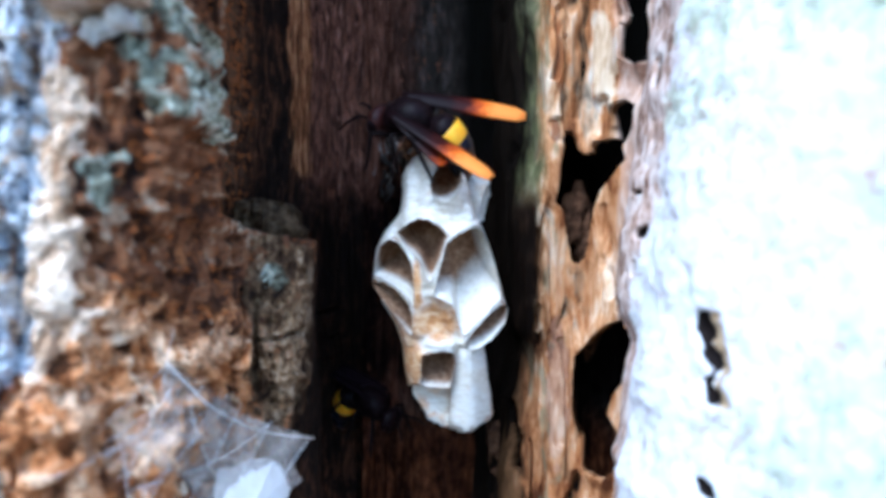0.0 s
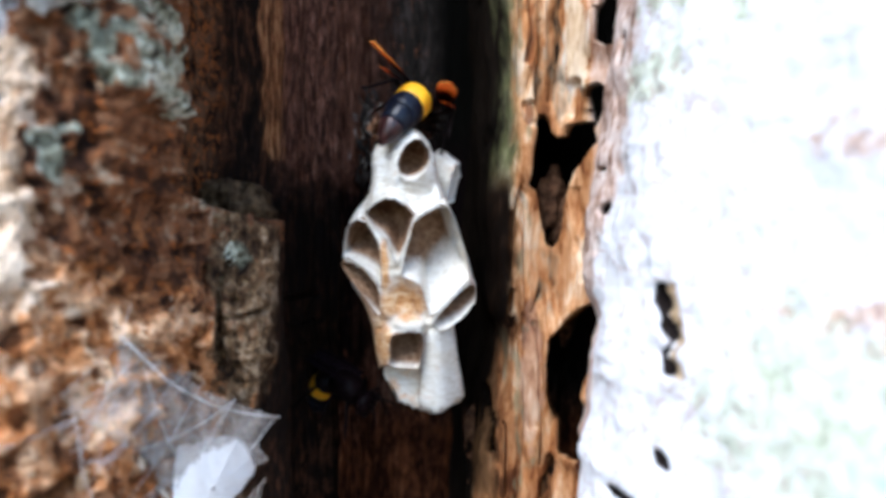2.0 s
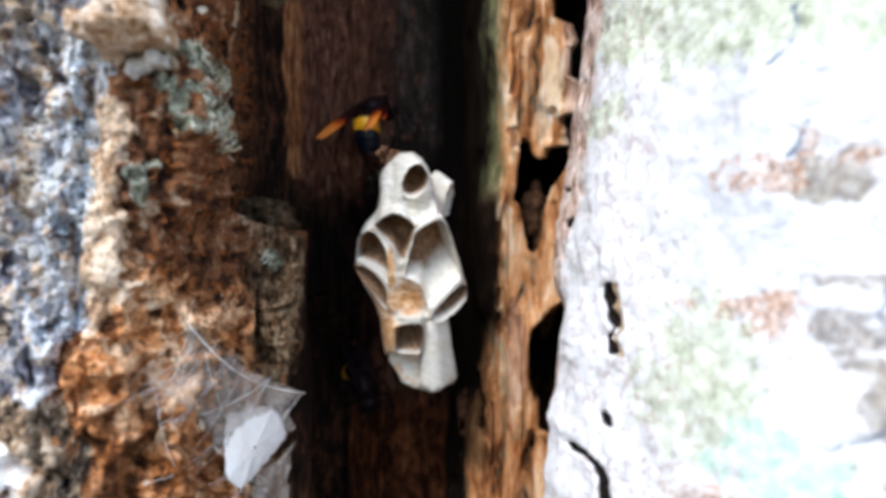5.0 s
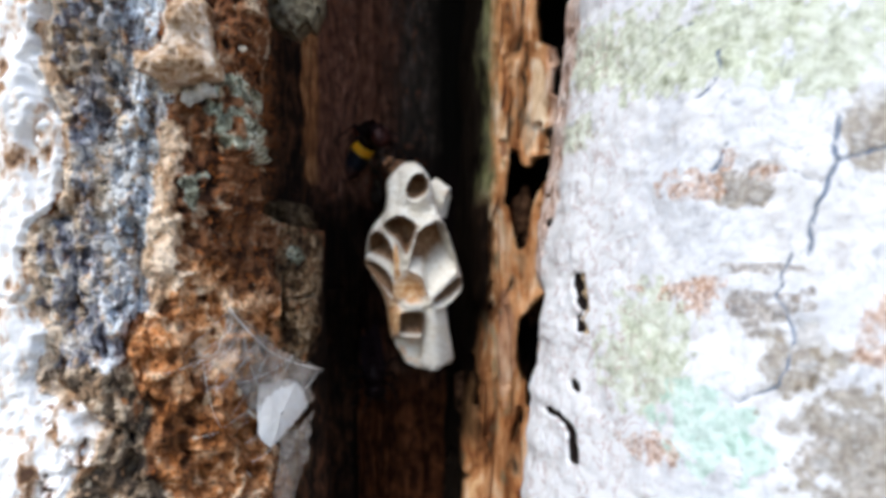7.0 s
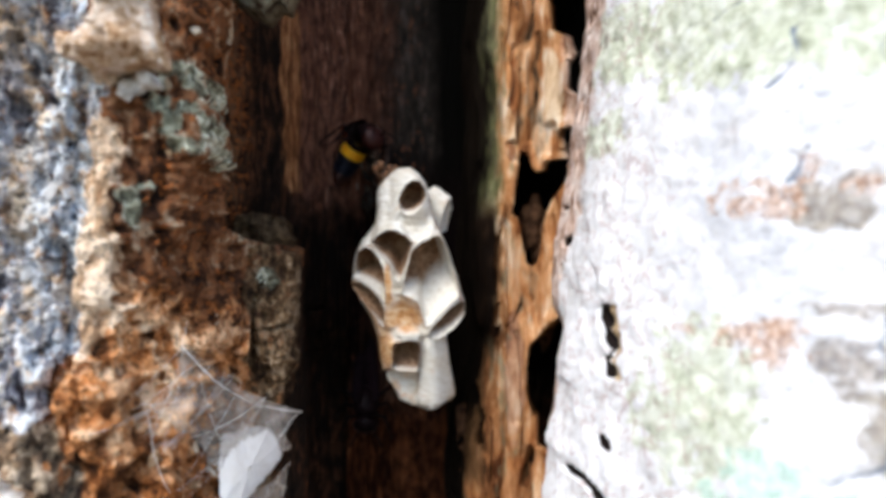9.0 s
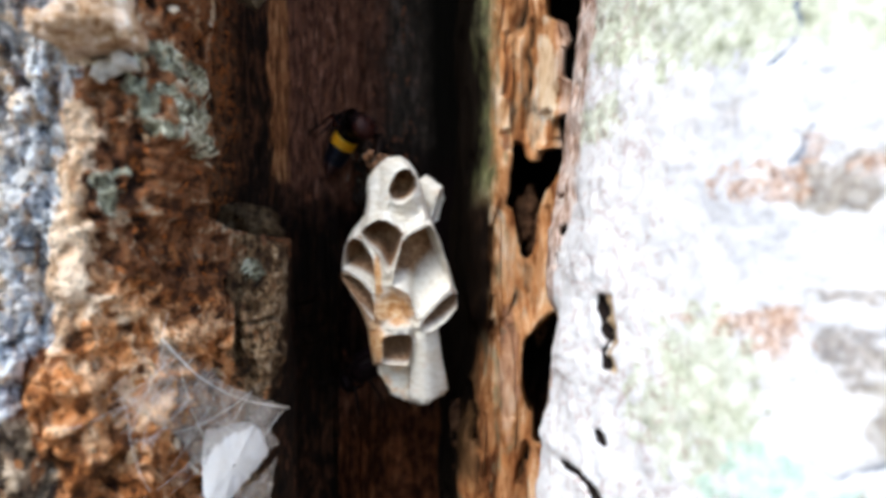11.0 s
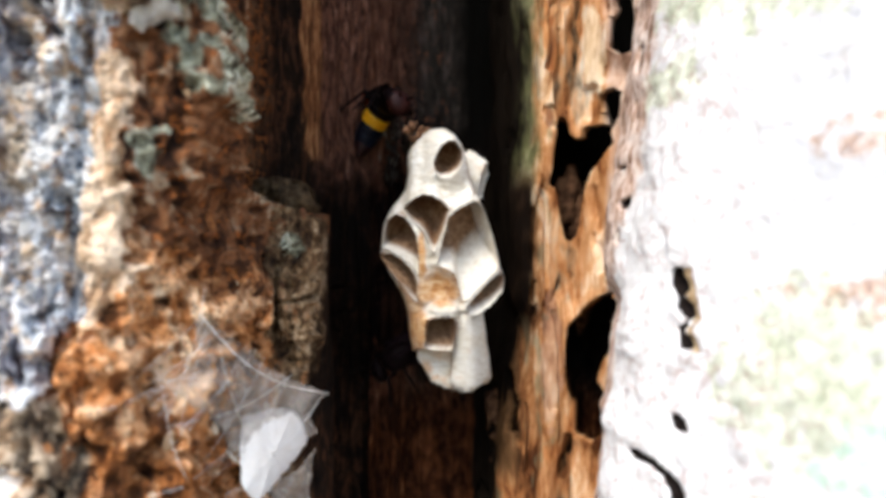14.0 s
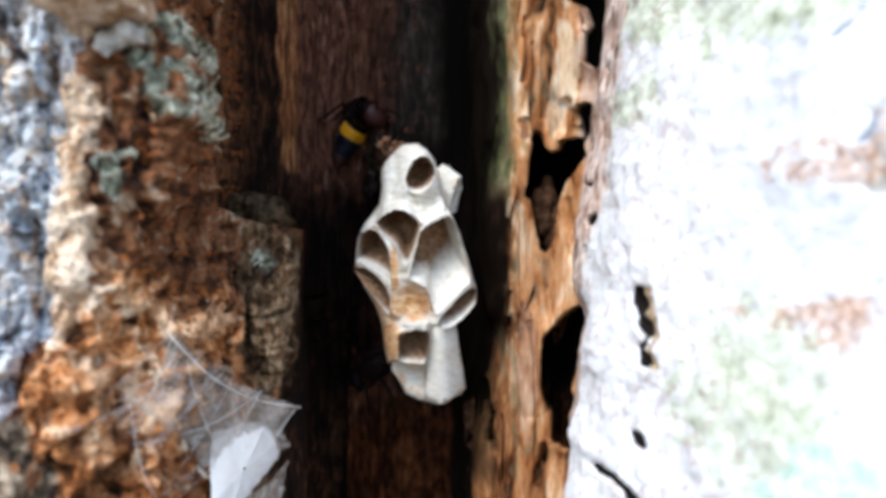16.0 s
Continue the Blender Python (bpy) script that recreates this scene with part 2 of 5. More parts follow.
def cavity_material():
    n = Nodes("shaded_rotten_wood", 0.9, 0.03)
    grain, streak, broad = n.noise(1.4, 6, (1, 1, 6), 0.75, 0.8), n.noise(5, 4, (1, 1, 4), 0.6, 0.5), n.noise(10, 5, (1, 1, 2.5), 0.6, 0.6)
    tone = n.math("ADD", n.math("MULTIPLY", grain, 0.6), n.math("MULTIPLY", n.noise(3, 5, (1, 1, 1.8), 0.7), 0.4))
    red = n.ramp(tone, (0.36, (0.008, 0.004, 0.003)), (0.46, (0.080, 0.034, 0.021)), (0.57, (0.24, 0.105, 0.066)), (0.68, (0.48, 0.31, 0.23)))
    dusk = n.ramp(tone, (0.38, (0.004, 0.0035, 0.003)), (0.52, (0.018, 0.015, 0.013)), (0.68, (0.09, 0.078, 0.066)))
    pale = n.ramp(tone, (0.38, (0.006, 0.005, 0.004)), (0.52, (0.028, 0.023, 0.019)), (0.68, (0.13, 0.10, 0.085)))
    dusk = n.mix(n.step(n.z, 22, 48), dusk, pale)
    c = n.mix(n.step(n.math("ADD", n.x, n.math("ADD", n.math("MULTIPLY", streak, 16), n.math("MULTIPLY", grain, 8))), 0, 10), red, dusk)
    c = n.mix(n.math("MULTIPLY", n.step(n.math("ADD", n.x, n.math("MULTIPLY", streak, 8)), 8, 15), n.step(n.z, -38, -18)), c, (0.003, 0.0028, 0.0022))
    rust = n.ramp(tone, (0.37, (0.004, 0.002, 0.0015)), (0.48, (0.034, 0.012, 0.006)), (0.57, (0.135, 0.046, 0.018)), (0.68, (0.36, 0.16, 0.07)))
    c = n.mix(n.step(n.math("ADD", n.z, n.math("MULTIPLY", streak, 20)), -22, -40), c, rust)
    # Shade beside the nest, painted as a ragged near-black band of height
    rot_shade = n.math("ADD", n.z, n.math("MULTIPLY", n.math("SUBTRACT", streak, 0.5), 30))
    c = n.mix(n.math("MULTIPLY", n.math("MULTIPLY", n.step(rot_shade, 24, 8), n.step(rot_shade, -36, -22)), 0.8), c, (0.006, 0.004, 0.0035))
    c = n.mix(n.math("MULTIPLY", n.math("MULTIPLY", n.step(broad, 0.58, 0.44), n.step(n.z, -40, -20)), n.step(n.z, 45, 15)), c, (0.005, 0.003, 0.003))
    fleck = n.math("MULTIPLY", n.step(n.noise(1.1, 5, (1, 1, 3.2), 0.7), 0.58, 0.66), n.step(n.math("ADD", n.x, n.math("MULTIPLY", streak, 8)), 12, 4))
    c = n.mix(n.math("MULTIPLY", fleck, n.math("ADD", n.math("MULTIPLY", n.step(n.z, 14, 26), 0.55), 0.2)), c, (0.34, 0.13, 0.065))
    n.bump(n.math("ADD", grain, n.math("MULTIPLY", n.noise(0.5, 3), 0.4)), 0.9, 0.9)
    return n.done(c)


def wood_material():
    n = Nodes("tan_decayed_wood", 0.85, 0.05)
    grain, mid, broad = n.noise(1.2, 6, (1, 1, 6), 0.65, 0.6), n.noise(3.4, 5, (1, 1, 3.0), 0.55, 0.8), n.noise(6, 4, (1, 1, 3), 0.5, 0.5)
    tone = n.math("ADD", n.math("ADD", n.math("MULTIPLY", grain, 0.28), n.math("MULTIPLY", mid, 0.37)), n.math("MULTIPLY", broad, 0.35))
    tan = n.ramp(tone, (0.38, (0.09, 0.030, 0.012)), (0.45, (0.40, 0.17, 0.062)), (0.52, (0.65, 0.36, 0.175)), (0.59, (0.82, 0.65, 0.46)))
    rusty = n.ramp(tone, (0.39, (0.035, 0.011, 0.005)), (0.46, (0.24, 0.085, 0.030)), (0.53, (0.52, 0.225, 0.082)), (0.62, (0.76, 0.49, 0.26)))
    pink = n.ramp(tone, (0.36, (0.20, 0.10, 0.07)), (0.48, (0.50, 0.32, 0.23)), (0.6, (0.72, 0.58, 0.48)))
    olive = n.ramp(tone, (0.36, (0.020, 0.020, 0.008)), (0.47, (0.105, 0.105, 0.045)), (0.60, (0.28, 0.27, 0.145)))
    cream = n.ramp(tone, (0.36, (0.46, 0.28, 0.14)), (0.5, (0.74, 0.60, 0.42)), (0.6, (0.85, 0.80, 0.70)))
    shift = n.math("ADD", n.x, n.math("MULTIPLY", n.math("SUBTRACT", mid, 0.5), 7))
    c = n.mix(n.step(n.noise(7, 5, (1, 1, 2.5), 0.6, 0.8), 0.50, 0.60), tan, rusty)
    c = n.mix(n.math("MULTIPLY", n.step(n.math("ADD", n.z, n.math("MULTIPLY", broad, 20)), 20, -10), 0.3), c, rusty)
    c = n.mix(n.math("MULTIPLY", n.blob(37.5, 45, 2.2, 13, 0.6, 4), 0.9), c, cream)
    c = n.mix(n.math("MULTIPLY", n.blob(28, -26, 2.6, 16, 0.9, 4), 0.4), c, pink)
    c = n.mix(n.step(shift, 39.0, 41.5), c, pink)
    c = n.mix(n.math("MULTIPLY", n.step(n.noise(3, 5, (1, 1, 4)), 0.56, 0.64), n.math("MULTIPLY", n.step(shift, 31, 28), 0.6)), c, (0.22, 0.23, 0.14))
    c = n.mix(n.math("MULTIPLY", n.step(shift, 26.2, 23.2), n.step(n.z, 4, 20)), c, olive)
    c = n.mix(n.math("MULTIPLY", n.math("MULTIPLY", n.step(shift, 21.5, 19.0), n.step(n.z, -58, -50)), n.step(n.z, 2, -6)), c, n.ramp(tone, (0.36, (0.03, 0.016, 0.008)), (0.6, (0.22, 0.11, 0.045))))
    c = n.mix(n.math("MULTIPLY", n.blob(27.6, 29.5, 1.0, 2.6, 0.5, 2), 0.8), c, (0.16, 0.05, 0.02))
    c = n.mix(n.math("MULTIPLY", n.blob(28.0, 46, 0.9, 8, 0.8, 3), 0.7), c, (0.26, 0.085, 0.03))
    # Edge turning into the cleft: its shade is painted on as near-black wood
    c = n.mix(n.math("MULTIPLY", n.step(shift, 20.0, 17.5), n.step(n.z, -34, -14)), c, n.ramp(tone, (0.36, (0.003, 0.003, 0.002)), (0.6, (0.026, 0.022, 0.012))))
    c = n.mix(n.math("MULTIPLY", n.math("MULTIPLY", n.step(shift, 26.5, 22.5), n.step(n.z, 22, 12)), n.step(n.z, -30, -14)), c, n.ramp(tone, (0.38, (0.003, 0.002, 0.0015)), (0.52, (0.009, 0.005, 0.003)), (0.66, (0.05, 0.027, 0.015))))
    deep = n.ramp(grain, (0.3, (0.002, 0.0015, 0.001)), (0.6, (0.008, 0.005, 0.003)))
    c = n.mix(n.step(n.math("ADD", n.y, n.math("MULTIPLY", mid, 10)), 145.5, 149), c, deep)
    n.bump(n.math("ADD", tone, n.math("MULTIPLY", n.noise(0.4, 3), 0.15)), 1.2, 0.8)
    return n.done(c)


def right_bark_material():
    n = Nodes("white_lichen_bark", 0.9, 0.15)
    mid, fine = n.noise(4, 6, (1, 1, 1), 0.65), n.noise(0.8, 5)
    c = n.ramp(mid, (0.28, (0.48, 0.44, 0.42)), (0.38, (0.66, 0.65, 0.65)), (0.50, (0.78, 0.78, 0.785)))
    vein = n.noise(2.2, 6, (1, 1, 1), 0.7, 1.0)
    c = n.mix(n.math("MULTIPLY", n.step(n.noise(9, 6, (1, 1, 1.3), 0.62, 0.8), 0.47, 0.56), n.math("MULTIPLY", n.step(n.x, 38, 48), 0.45)), c, n.ramp(vein, (0.35, (0.50, 0.53, 0.58)), (0.6, (0.74, 0.76, 0.80))))
    crease = n.math("ABSOLUTE", n.math("SUBTRACT", n.noise(8, 5, (1, 1, 1.4), 0.55, 1.2), 0.5))
    c = n.mix(n.math("MULTIPLY", n.math("MULTIPLY", n.step(crease, 0.012, 0.002), n.step(n.x, 44, 52)), 0.6), c, (0.36, 0.38, 0.42))
    green = n.ramp(n.math("ADD", n.math("MULTIPLY", n.noise(2.0, 5), 0.5), n.math("MULTIPLY", vein, 0.5)), (0.34, (0.26, 0.28, 0.19)), (0.46, (0.52, 0.555, 0.41)), (0.6, (0.75, 0.775, 0.66)))
    mint = n.ramp(n.noise(1.4, 5), (0.35, (0.36, 0.54, 0.44)), (0.6, (0.66, 0.81, 0.73)))
    brown = n.ramp(n.noise(1.0, 5), (0.33, (0.07, 0.052, 0.036)), (0.50, (0.25, 0.195, 0.145)), (0.68, (0.58, 0.51, 0.44)))
    orange = n.ramp(n.noise(1.0, 5), (0.35, (0.20, 0.10, 0.065)), (0.5, (0.56, 0.36, 0.25)), (0.64, (0.78, 0.68, 0.62)))
    dusky = n.ramp(vein, (0.35, (0.12, 0.095, 0.062)), (0.5, (0.29, 0.245, 0.175)), (0.65, (0.54, 0.49, 0.39)))
    broken = n.step(n.noise(2.2, 6, (1, 1, 1), 0.75), 0.36, 0.54)
    def patches(c, colour, much, whole, places):
        for x, z, rx, rz in places:
            f = n.math("MULTIPLY", n.blob(x, z, rx, rz, 1.4, 3.2), much)
            c = n.mix(f if whole else n.math("MULTIPLY", f, broken), c, colour)
        return c

    c = patches(c, green, 0.85, True, ((47.6, 36.5, 8, 8), (57, 34, 9, 7), (41, 40, 5, 8), (37.8, 24.3, 3, 3.5), (43, -19.3, 5, 7), (45.5, -12.5, 4.5, 7), (66, 30, 8, 7), (50, 30, 7, 3)))
    c = patches(c, mint, 0.8, True, ((49.8, -27, 5, 7), (54.7, -29, 3, 3), (53, -45, 10, 6), (61, -40, 6, 5), (46, -52, 7, 5)))
    c = patches(c, brown, 0.72, False, ((56, 10.5, 4.0, 3.6), (57, -8.6, 4.0, 4.0), (59.2, -16.5, 3, 4), (62, -6.7, 1.3, 1.8), (66.5, -27, 8, 12), (69.5, 16, 3, 5), (57, -2.5, 4, 0.9)))
    c = patches(c, dusky, 0.4, True, ((69, -28, 9, 14), (60, -15, 3.5, 6), (70, 17, 4, 6), (55.5, 9.5, 3, 3)))
    c = patches(c, orange, 0.85, False, ((50.5, 10.8, 3.4, 2.6), (50, -7.2, 3.2, 3.0), (51.9, -4.7, 2, 1.2), (68.4, -11.6, 3, 5), (58.6, 11.8, 2, 1), (54.6, 14.5, 1.2, 2), (43.5, -31.4, 3.2, 2.6), (43.4, -6.2, 1.4, 0.6)))
    # a faint net of reddish hairlines low on the edge
    net = n.math("ABSOLUTE", n.math("SUBTRACT", n.noise(4.5, 4, (1, 1, 1), 0.55, 0.6), 0.5))
    c = n.mix(n.math("MULTIPLY", n.math("MULTIPLY", n.step(net, 0.022, 0.004), n.step(n.x, 48, 42)), 0.55), c, (0.42, 0.28, 0.25))
    rim = n.ramp(n.noise(1.6, 5, (1, 1, 3)), (0.32, (0.10, 0.045, 0.03)), (0.43, (0.42, 0.27, 0.20)), (0.54, (0.64, 0.51, 0.44)), (0.66, (0.76, 0.69, 0.64)))
    edge = n.math("SUBTRACT", n.math("SUBTRACT", n.y, n.math("MULTIPLY", n.z, 0.03)), n.math("MULTIPLY", n.step(n.z, 12, -6), 5))
    c = n.mix(n.step(n.math("ADD", edge, n.math("MULTIPLY", n.math("SUBTRACT", n.noise(3, 4), 0.5), 9)), 94.5, 97.0), c, rim)
    crumbs = n.step(n.noise(0.8, 3), 0.66, 0.72)
    c = n.mix(n.math("MULTIPLY", crumbs, 0.45), c, (0.35, 0.26, 0.21))
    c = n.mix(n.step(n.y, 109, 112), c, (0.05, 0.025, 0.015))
    c = n.mix(n.math("MULTIPLY", n.step(n.attr("crack"), 0.2, 0.7), n.step(n.noise(1.5, 4), 0.32, 0.52)), c, (0.17, 0.21, 0.28))
    eaten = n.attr("eaten")
    c = n.mix(n.step(n.attr("gnawed"), 0.05, 0.2), c, n.ramp(fine, (0.35, (0.26, 0.17, 0.09)), (0.65, (0.56, 0.42, 0.26))))
    c = n.mix(n.step(eaten, 0.10, 0.25), c, (0.012, 0.008, 0.007))
    n.bump(n.math("ADD", n.math("MULTIPLY", mid, 0.7), n.math("MULTIPLY", fine, 0.35)), 0.7, 0.6)
    return n.done(c)


def paper_material(name="grey_nest_paper", warm=0.0, worn=()):
    n = Nodes(name, 0.85, 0.2)
    band, fibre, patch = n.noise(0.7, 4, (3, 3, 0.6), 0.6, 0.8), n.noise(0.35, 4), n.noise(3.5, 4)
    c = n.ramp(band, (0.3, (0.52, 0.475, 0.385)), (0.5, (0.68, 0.655, 0.59)), (0.7, (0.77, 0.76, 0.72)))
    tan = n.ramp(n.math("ADD", n.math("MULTIPLY", band, 0.5), n.math("MULTIPLY", n.noise(1.6, 5), 0.5)), (0.36, (0.32, 0.13, 0.045)), (0.5, (0.56, 0.29, 0.115)), (0.62, (0.74, 0.55, 0.34)))
    c = n.mix(n.math("MULTIPLY", n.step(patch, 0.62 - 0.3 * warm, 0.74 - 0.3 * warm), 0.35 + 0.6 * warm), c, tan)
    c = n.mix(n.math("MULTIPLY", n.step(n.noise(6, 4), 0.42, 0.62), 0.6), c, n.ramp(band, (0.3, (0.50, 0.43, 0.32)), (0.6, (0.72, 0.66, 0.55))))
    for x, z, rx, rz, much in worn:
        c = n.mix(n.math("MULTIPLY", n.blob(x, z, rx, rz, 0.7, 2.6, 0.75), much), c, tan)
    n.bump(n.math("ADD", band, n.math("MULTIPLY", fibre, 0.5)), 0.10, 0.3)
    return n.done(c)


def inside_material():
    """Cell lining: pale paper at the mouth, brown further in."""
    n = Nodes("brown_cell_lining", 0.85, 0.1)
    f = n.noise(0.9, 4)
    n.bump(f, 0.15, 0.4)
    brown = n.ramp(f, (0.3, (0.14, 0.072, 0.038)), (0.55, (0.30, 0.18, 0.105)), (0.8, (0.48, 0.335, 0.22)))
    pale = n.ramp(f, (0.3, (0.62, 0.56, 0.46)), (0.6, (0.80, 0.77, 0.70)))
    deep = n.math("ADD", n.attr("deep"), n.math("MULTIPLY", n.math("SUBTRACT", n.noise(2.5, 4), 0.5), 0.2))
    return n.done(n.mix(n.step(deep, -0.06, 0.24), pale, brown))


def plain(name, a, b, size, rough=0.4, spec=0.5, far=0.1, own=True):
    n = Nodes(name, rough, spec)
    if own:
        n.own()
    f = n.noise(size, 4)
    n.bump(f, far, 0.5)
    return n.done(n.ramp(f, (0.35, a), (0.65, b)))


def wing_material():
    n = Nodes("amber_wing", 0.5, 0.15).own()
    along = n.math("ADD", n.x, n.math("MULTIPLY", n.noise(1.2, 3), 4))
    c = n.ramp(n.step(along, -5, -15), (0.0, (0.008, 0.002, 0.003)), (0.45, (0.05, 0.006, 0.004)), (0.72, (0.50, 0.075, 0.008)), (0.9, (0.82, 0.20, 0.016)), (1.0, (0.92, 0.33, 0.055)))
    n.bump(n.cells(1.2, (3, 1, 1), "DISTANCE_TO_EDGE"), 0.1, 0.5)
    n.done(c)
    see = n.node("ShaderNodeBsdfTranslucent")
    n.put(c, see.inputs[0])
    both = n.node("ShaderNodeMixShader")
    both.inputs[0].default_value = 0.3
    n.link(n.bsdf.outputs[0], both.inputs[1])
    n.link(see.outputs[0], both.inputs[2])
    n.link(both.outputs[0], n.t.nodes["Material Output"].inputs[0])
    return n.m


def silk_material(name, cover, ragged, dusty, clean):
    """White silk; cover: how much of the sheet is thread, the rest is open."""
    n = Nodes(name, 0.7, 0.3)
    thread = n.noise(0.5, 5, (1, 1, 2.5), 0.7, 1.5)
    patch = n.noise(4.0, 4)
    n.bump(thread, 0.2, 0.6)
    n.done(n.ramp(patch, (0.35, dusty), (0.65, clean)))
    gap = n.node("ShaderNodeBsdfTransparent")
    both = n.node("ShaderNodeMixShader")
    f = n.math("ADD", n.math("MULTIPLY", n.math("SUBTRACT", thread, 0.5), 0.9), n.math("MULTIPLY", n.math("SUBTRACT", patch, 0.5), ragged))
    n.link(n.math("ADD", f, cover, True), both.inputs[0])
    n.link(gap.outputs[0], both.inputs[1])
    n.link(n.bsdf.outputs[0], both.inputs[2])
    n.link(both.outputs[0], n.t.nodes["Material Output"].inputs[0])
    return n.m


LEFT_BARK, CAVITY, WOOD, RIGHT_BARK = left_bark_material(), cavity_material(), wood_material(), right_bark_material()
PAPER, LINING = paper_material(), inside_material()
COMB_PAPER = paper_material("patched_nest_paper", 0.05, ((2.4, -8.6, 4.4, 3.6, 1.0), (-1.3, -3.0, 0.8, 4.6, 1.0), (-3.6, -11, 3.2, 4.6, 0.75), (-2.3, -17.2, 2.4, 4.8, 1.0), (3.4, -3.6, 1.0, 2.0, 0.7), (-3.8, 20.5, 1.6, 1.4, 0.7)))
DULL_PAPER = paper_material("dull_nest_paper", 0.6)
CHITIN = plain("black_chitin", (0.004, 0.0025, 0.003), (0.010, 0.005, 0.006), 0.8, 0.4, 0.06)
BLUE_CHITIN = plain("blue_black_chitin", (0.003, 0.004, 0.008), (0.006, 0.010, 0.022), 0.8, 0.28, 0.25)
RED_CHITIN = plain("dark_red_chitin", (0.016, 0.004, 0.004), (0.05, 0.012, 0.009), 0.8, 0.45, 0.2)
DARK_TIP = plain("dark_tip_chitin", (0.010, 0.004, 0.005), (0.05, 0.012, 0.010), 0.8, 0.3, 0.5)
YELLOW_CHITIN = plain("yellow_chitin", (0.88, 0.38, 0.008), (0.95, 0.52, 0.015), 1.2, 0.35, 0.5)
WING = wing_material()
LIMB = plain("dull_black_chitin", (0.004, 0.003, 0.003), (0.010, 0.006, 0.006), 0.8, 0.7, 0.05)
# Darkened stand-in for the amber wing, with shade put into its colour
SHADED_WING = plain("shaded_wing", (0.004, 0.002, 0.003), (0.012, 0.006, 0.009), 1.5, 0.7, 0.05)
SILK, SAC = silk_material("thin_silk", 0.27, 0.6, (0.46, 0.37, 0.29), (0.70, 0.62, 0.55)), silk_material("dense_silk", 1.3, 0.4, (0.78, 0.75, 0.71), (0.88, 0.87, 0.85))


def knot_material():
    n = Nodes("weathered_knot", 0.85, 0.15)
    f = n.math("ADD", n.math("MULTIPLY", n.noise(4.5, 6, (1, 1, 1.3), 0.6, 0.6), 0.6), n.math("MULTIPLY", n.noise(0.9, 4), 0.4))
    n.bump(f, 1.0, 0.8)
    return n.done(n.ramp(f, (0.31, (0.05, 0.022, 0.010)), (0.39, (0.26, 0.13, 0.06)), (0.46, (0.52, 0.34, 0.20)), (0.54, (0.72, 0.57, 0.44)), (0.63, (0.84, 0.78, 0.70))))


KNOT = knot_material()
PALE_FLAKE = plain("pale_bark_flake", (0.42, 0.37, 0.30), (0.84, 0.83, 0.80), 2.2, 0.9, 0.1, 0.5, False)


def scale_material(name, *stops):
    n = Nodes(name, 0.85, 0.25)
    c = n.ramp(n.math("ADD", n.math("MULTIPLY", n.random(), 0.7), n.math("MULTIPLY", n.noise(0.8, 4), 0.4)), *stops)
    n.bump(n.noise(0.6, 4), 0.4, 0.8)
    return n.done(c)


SCALE_RUST = scale_material("rusty_bark_scale", (0.2, (0.03, 0.013, 0.007)), (0.4, (0.13, 0.055, 0.025)), (0.58, (0.34, 0.13, 0.04)), (0.72, (0.42, 0.28, 0.16)), (0.9, (0.64, 0.55, 0.43)))
SCALE_GREY = scale_material("grey_bark_scale", (0.2, (0.10, 0.10, 0.12)), (0.45, (0.26, 0.29, 0.34)), (0.65, (0.46, 0.46, 0.45)), (0.85, (0.66, 0.64, 0.60)))
CRUMB = plain("dark_crumbs", (0.008, 0.006, 0.005), (0.045, 0.035, 0.027), 0.6, 0.7, 0.3, 0.2, False)
CRUST = plain("orange_crust", (0.07, 0.035, 0.02), (0.38, 0.19, 0.10), 1.0, 0.8, 0.2, 0.3, False)
MOSSY = plain("lichen_crusted_bark", (0.035, 0.020, 0.012), (0.26, 0.23, 0.16), 2.4, 0.9, 0.1, 0.8, False)
STUB = plain("dim_bark_stub", (0.03, 0.018, 0.010), (0.13, 0.085, 0.046), 1.4, 0.9, 0.1, 0.6, False)
ROT = plain("brown_rot", (0.03, 0.014, 0.008), (0.17, 0.085, 0.045), 1.6, 0.9, 0.1, 0.6, False)
PALE_CRUMB = plain("pale_crumbs", (0.10, 0.075, 0.055), (0.46, 0.42, 0.37), 0.6, 0.8, 0.2, 0.2, False)


# ---- geometry helpers ----
def mm(x, y, z):
    """Millimetres round the nest to metres; 1.5 m above the ground is height 0."""
    return Vector((x / 1000, y / 1000, 1.5 + z / 1000))


def hashed(i, j, seed):
    h = (i.astype(np.int64) * 374761393 + j.astype(np.int64) * 668265263 + seed * 974634777) & 0x7FFFFFFF
    h = ((h ^ (h >> 13)) * 1274126177) & 0x7FFFFFFF
    return ((h ^ (h >> 16)) & 0xFFFFF) / 0xFFFFF


def lumps(u, v, seed=0):
    """Smooth value noise, -1 to 1, on arrays."""
    i, j = np.floor(u), np.floor(v)
    a, b = u - i, v - j
    a, b = a * a * a * (a * (a * 6 - 15) + 10), b * b * b * (b * (b * 6 - 15) + 10)
    p, q = hashed(i, j, seed), hashed(i + 1, j, seed)
    r, s = hashed(i, j + 1, seed), hashed(i + 1, j + 1, seed)
    return 2 * ((p * (1 - a) + q * a) * (1 - b) + (r * (1 - a) + s * a) * b) - 1


def fbm(u, v, octaves=4, seed=0, gain=0.5):
    total, amp, norm = 0, 1.0, 0
    for k in range(octaves):
        total = total + amp * lumps(u * 2**k + 17.3 * k, v * 2**k - 9.1 * k, seed + k)
        norm, amp = norm + amp, amp * gain
    return total / norm


def smooth(x, lo, hi):
    t = np.clip((x - lo) / (hi - lo), 0, 1)
    return t * t * (3 - 2 * t)


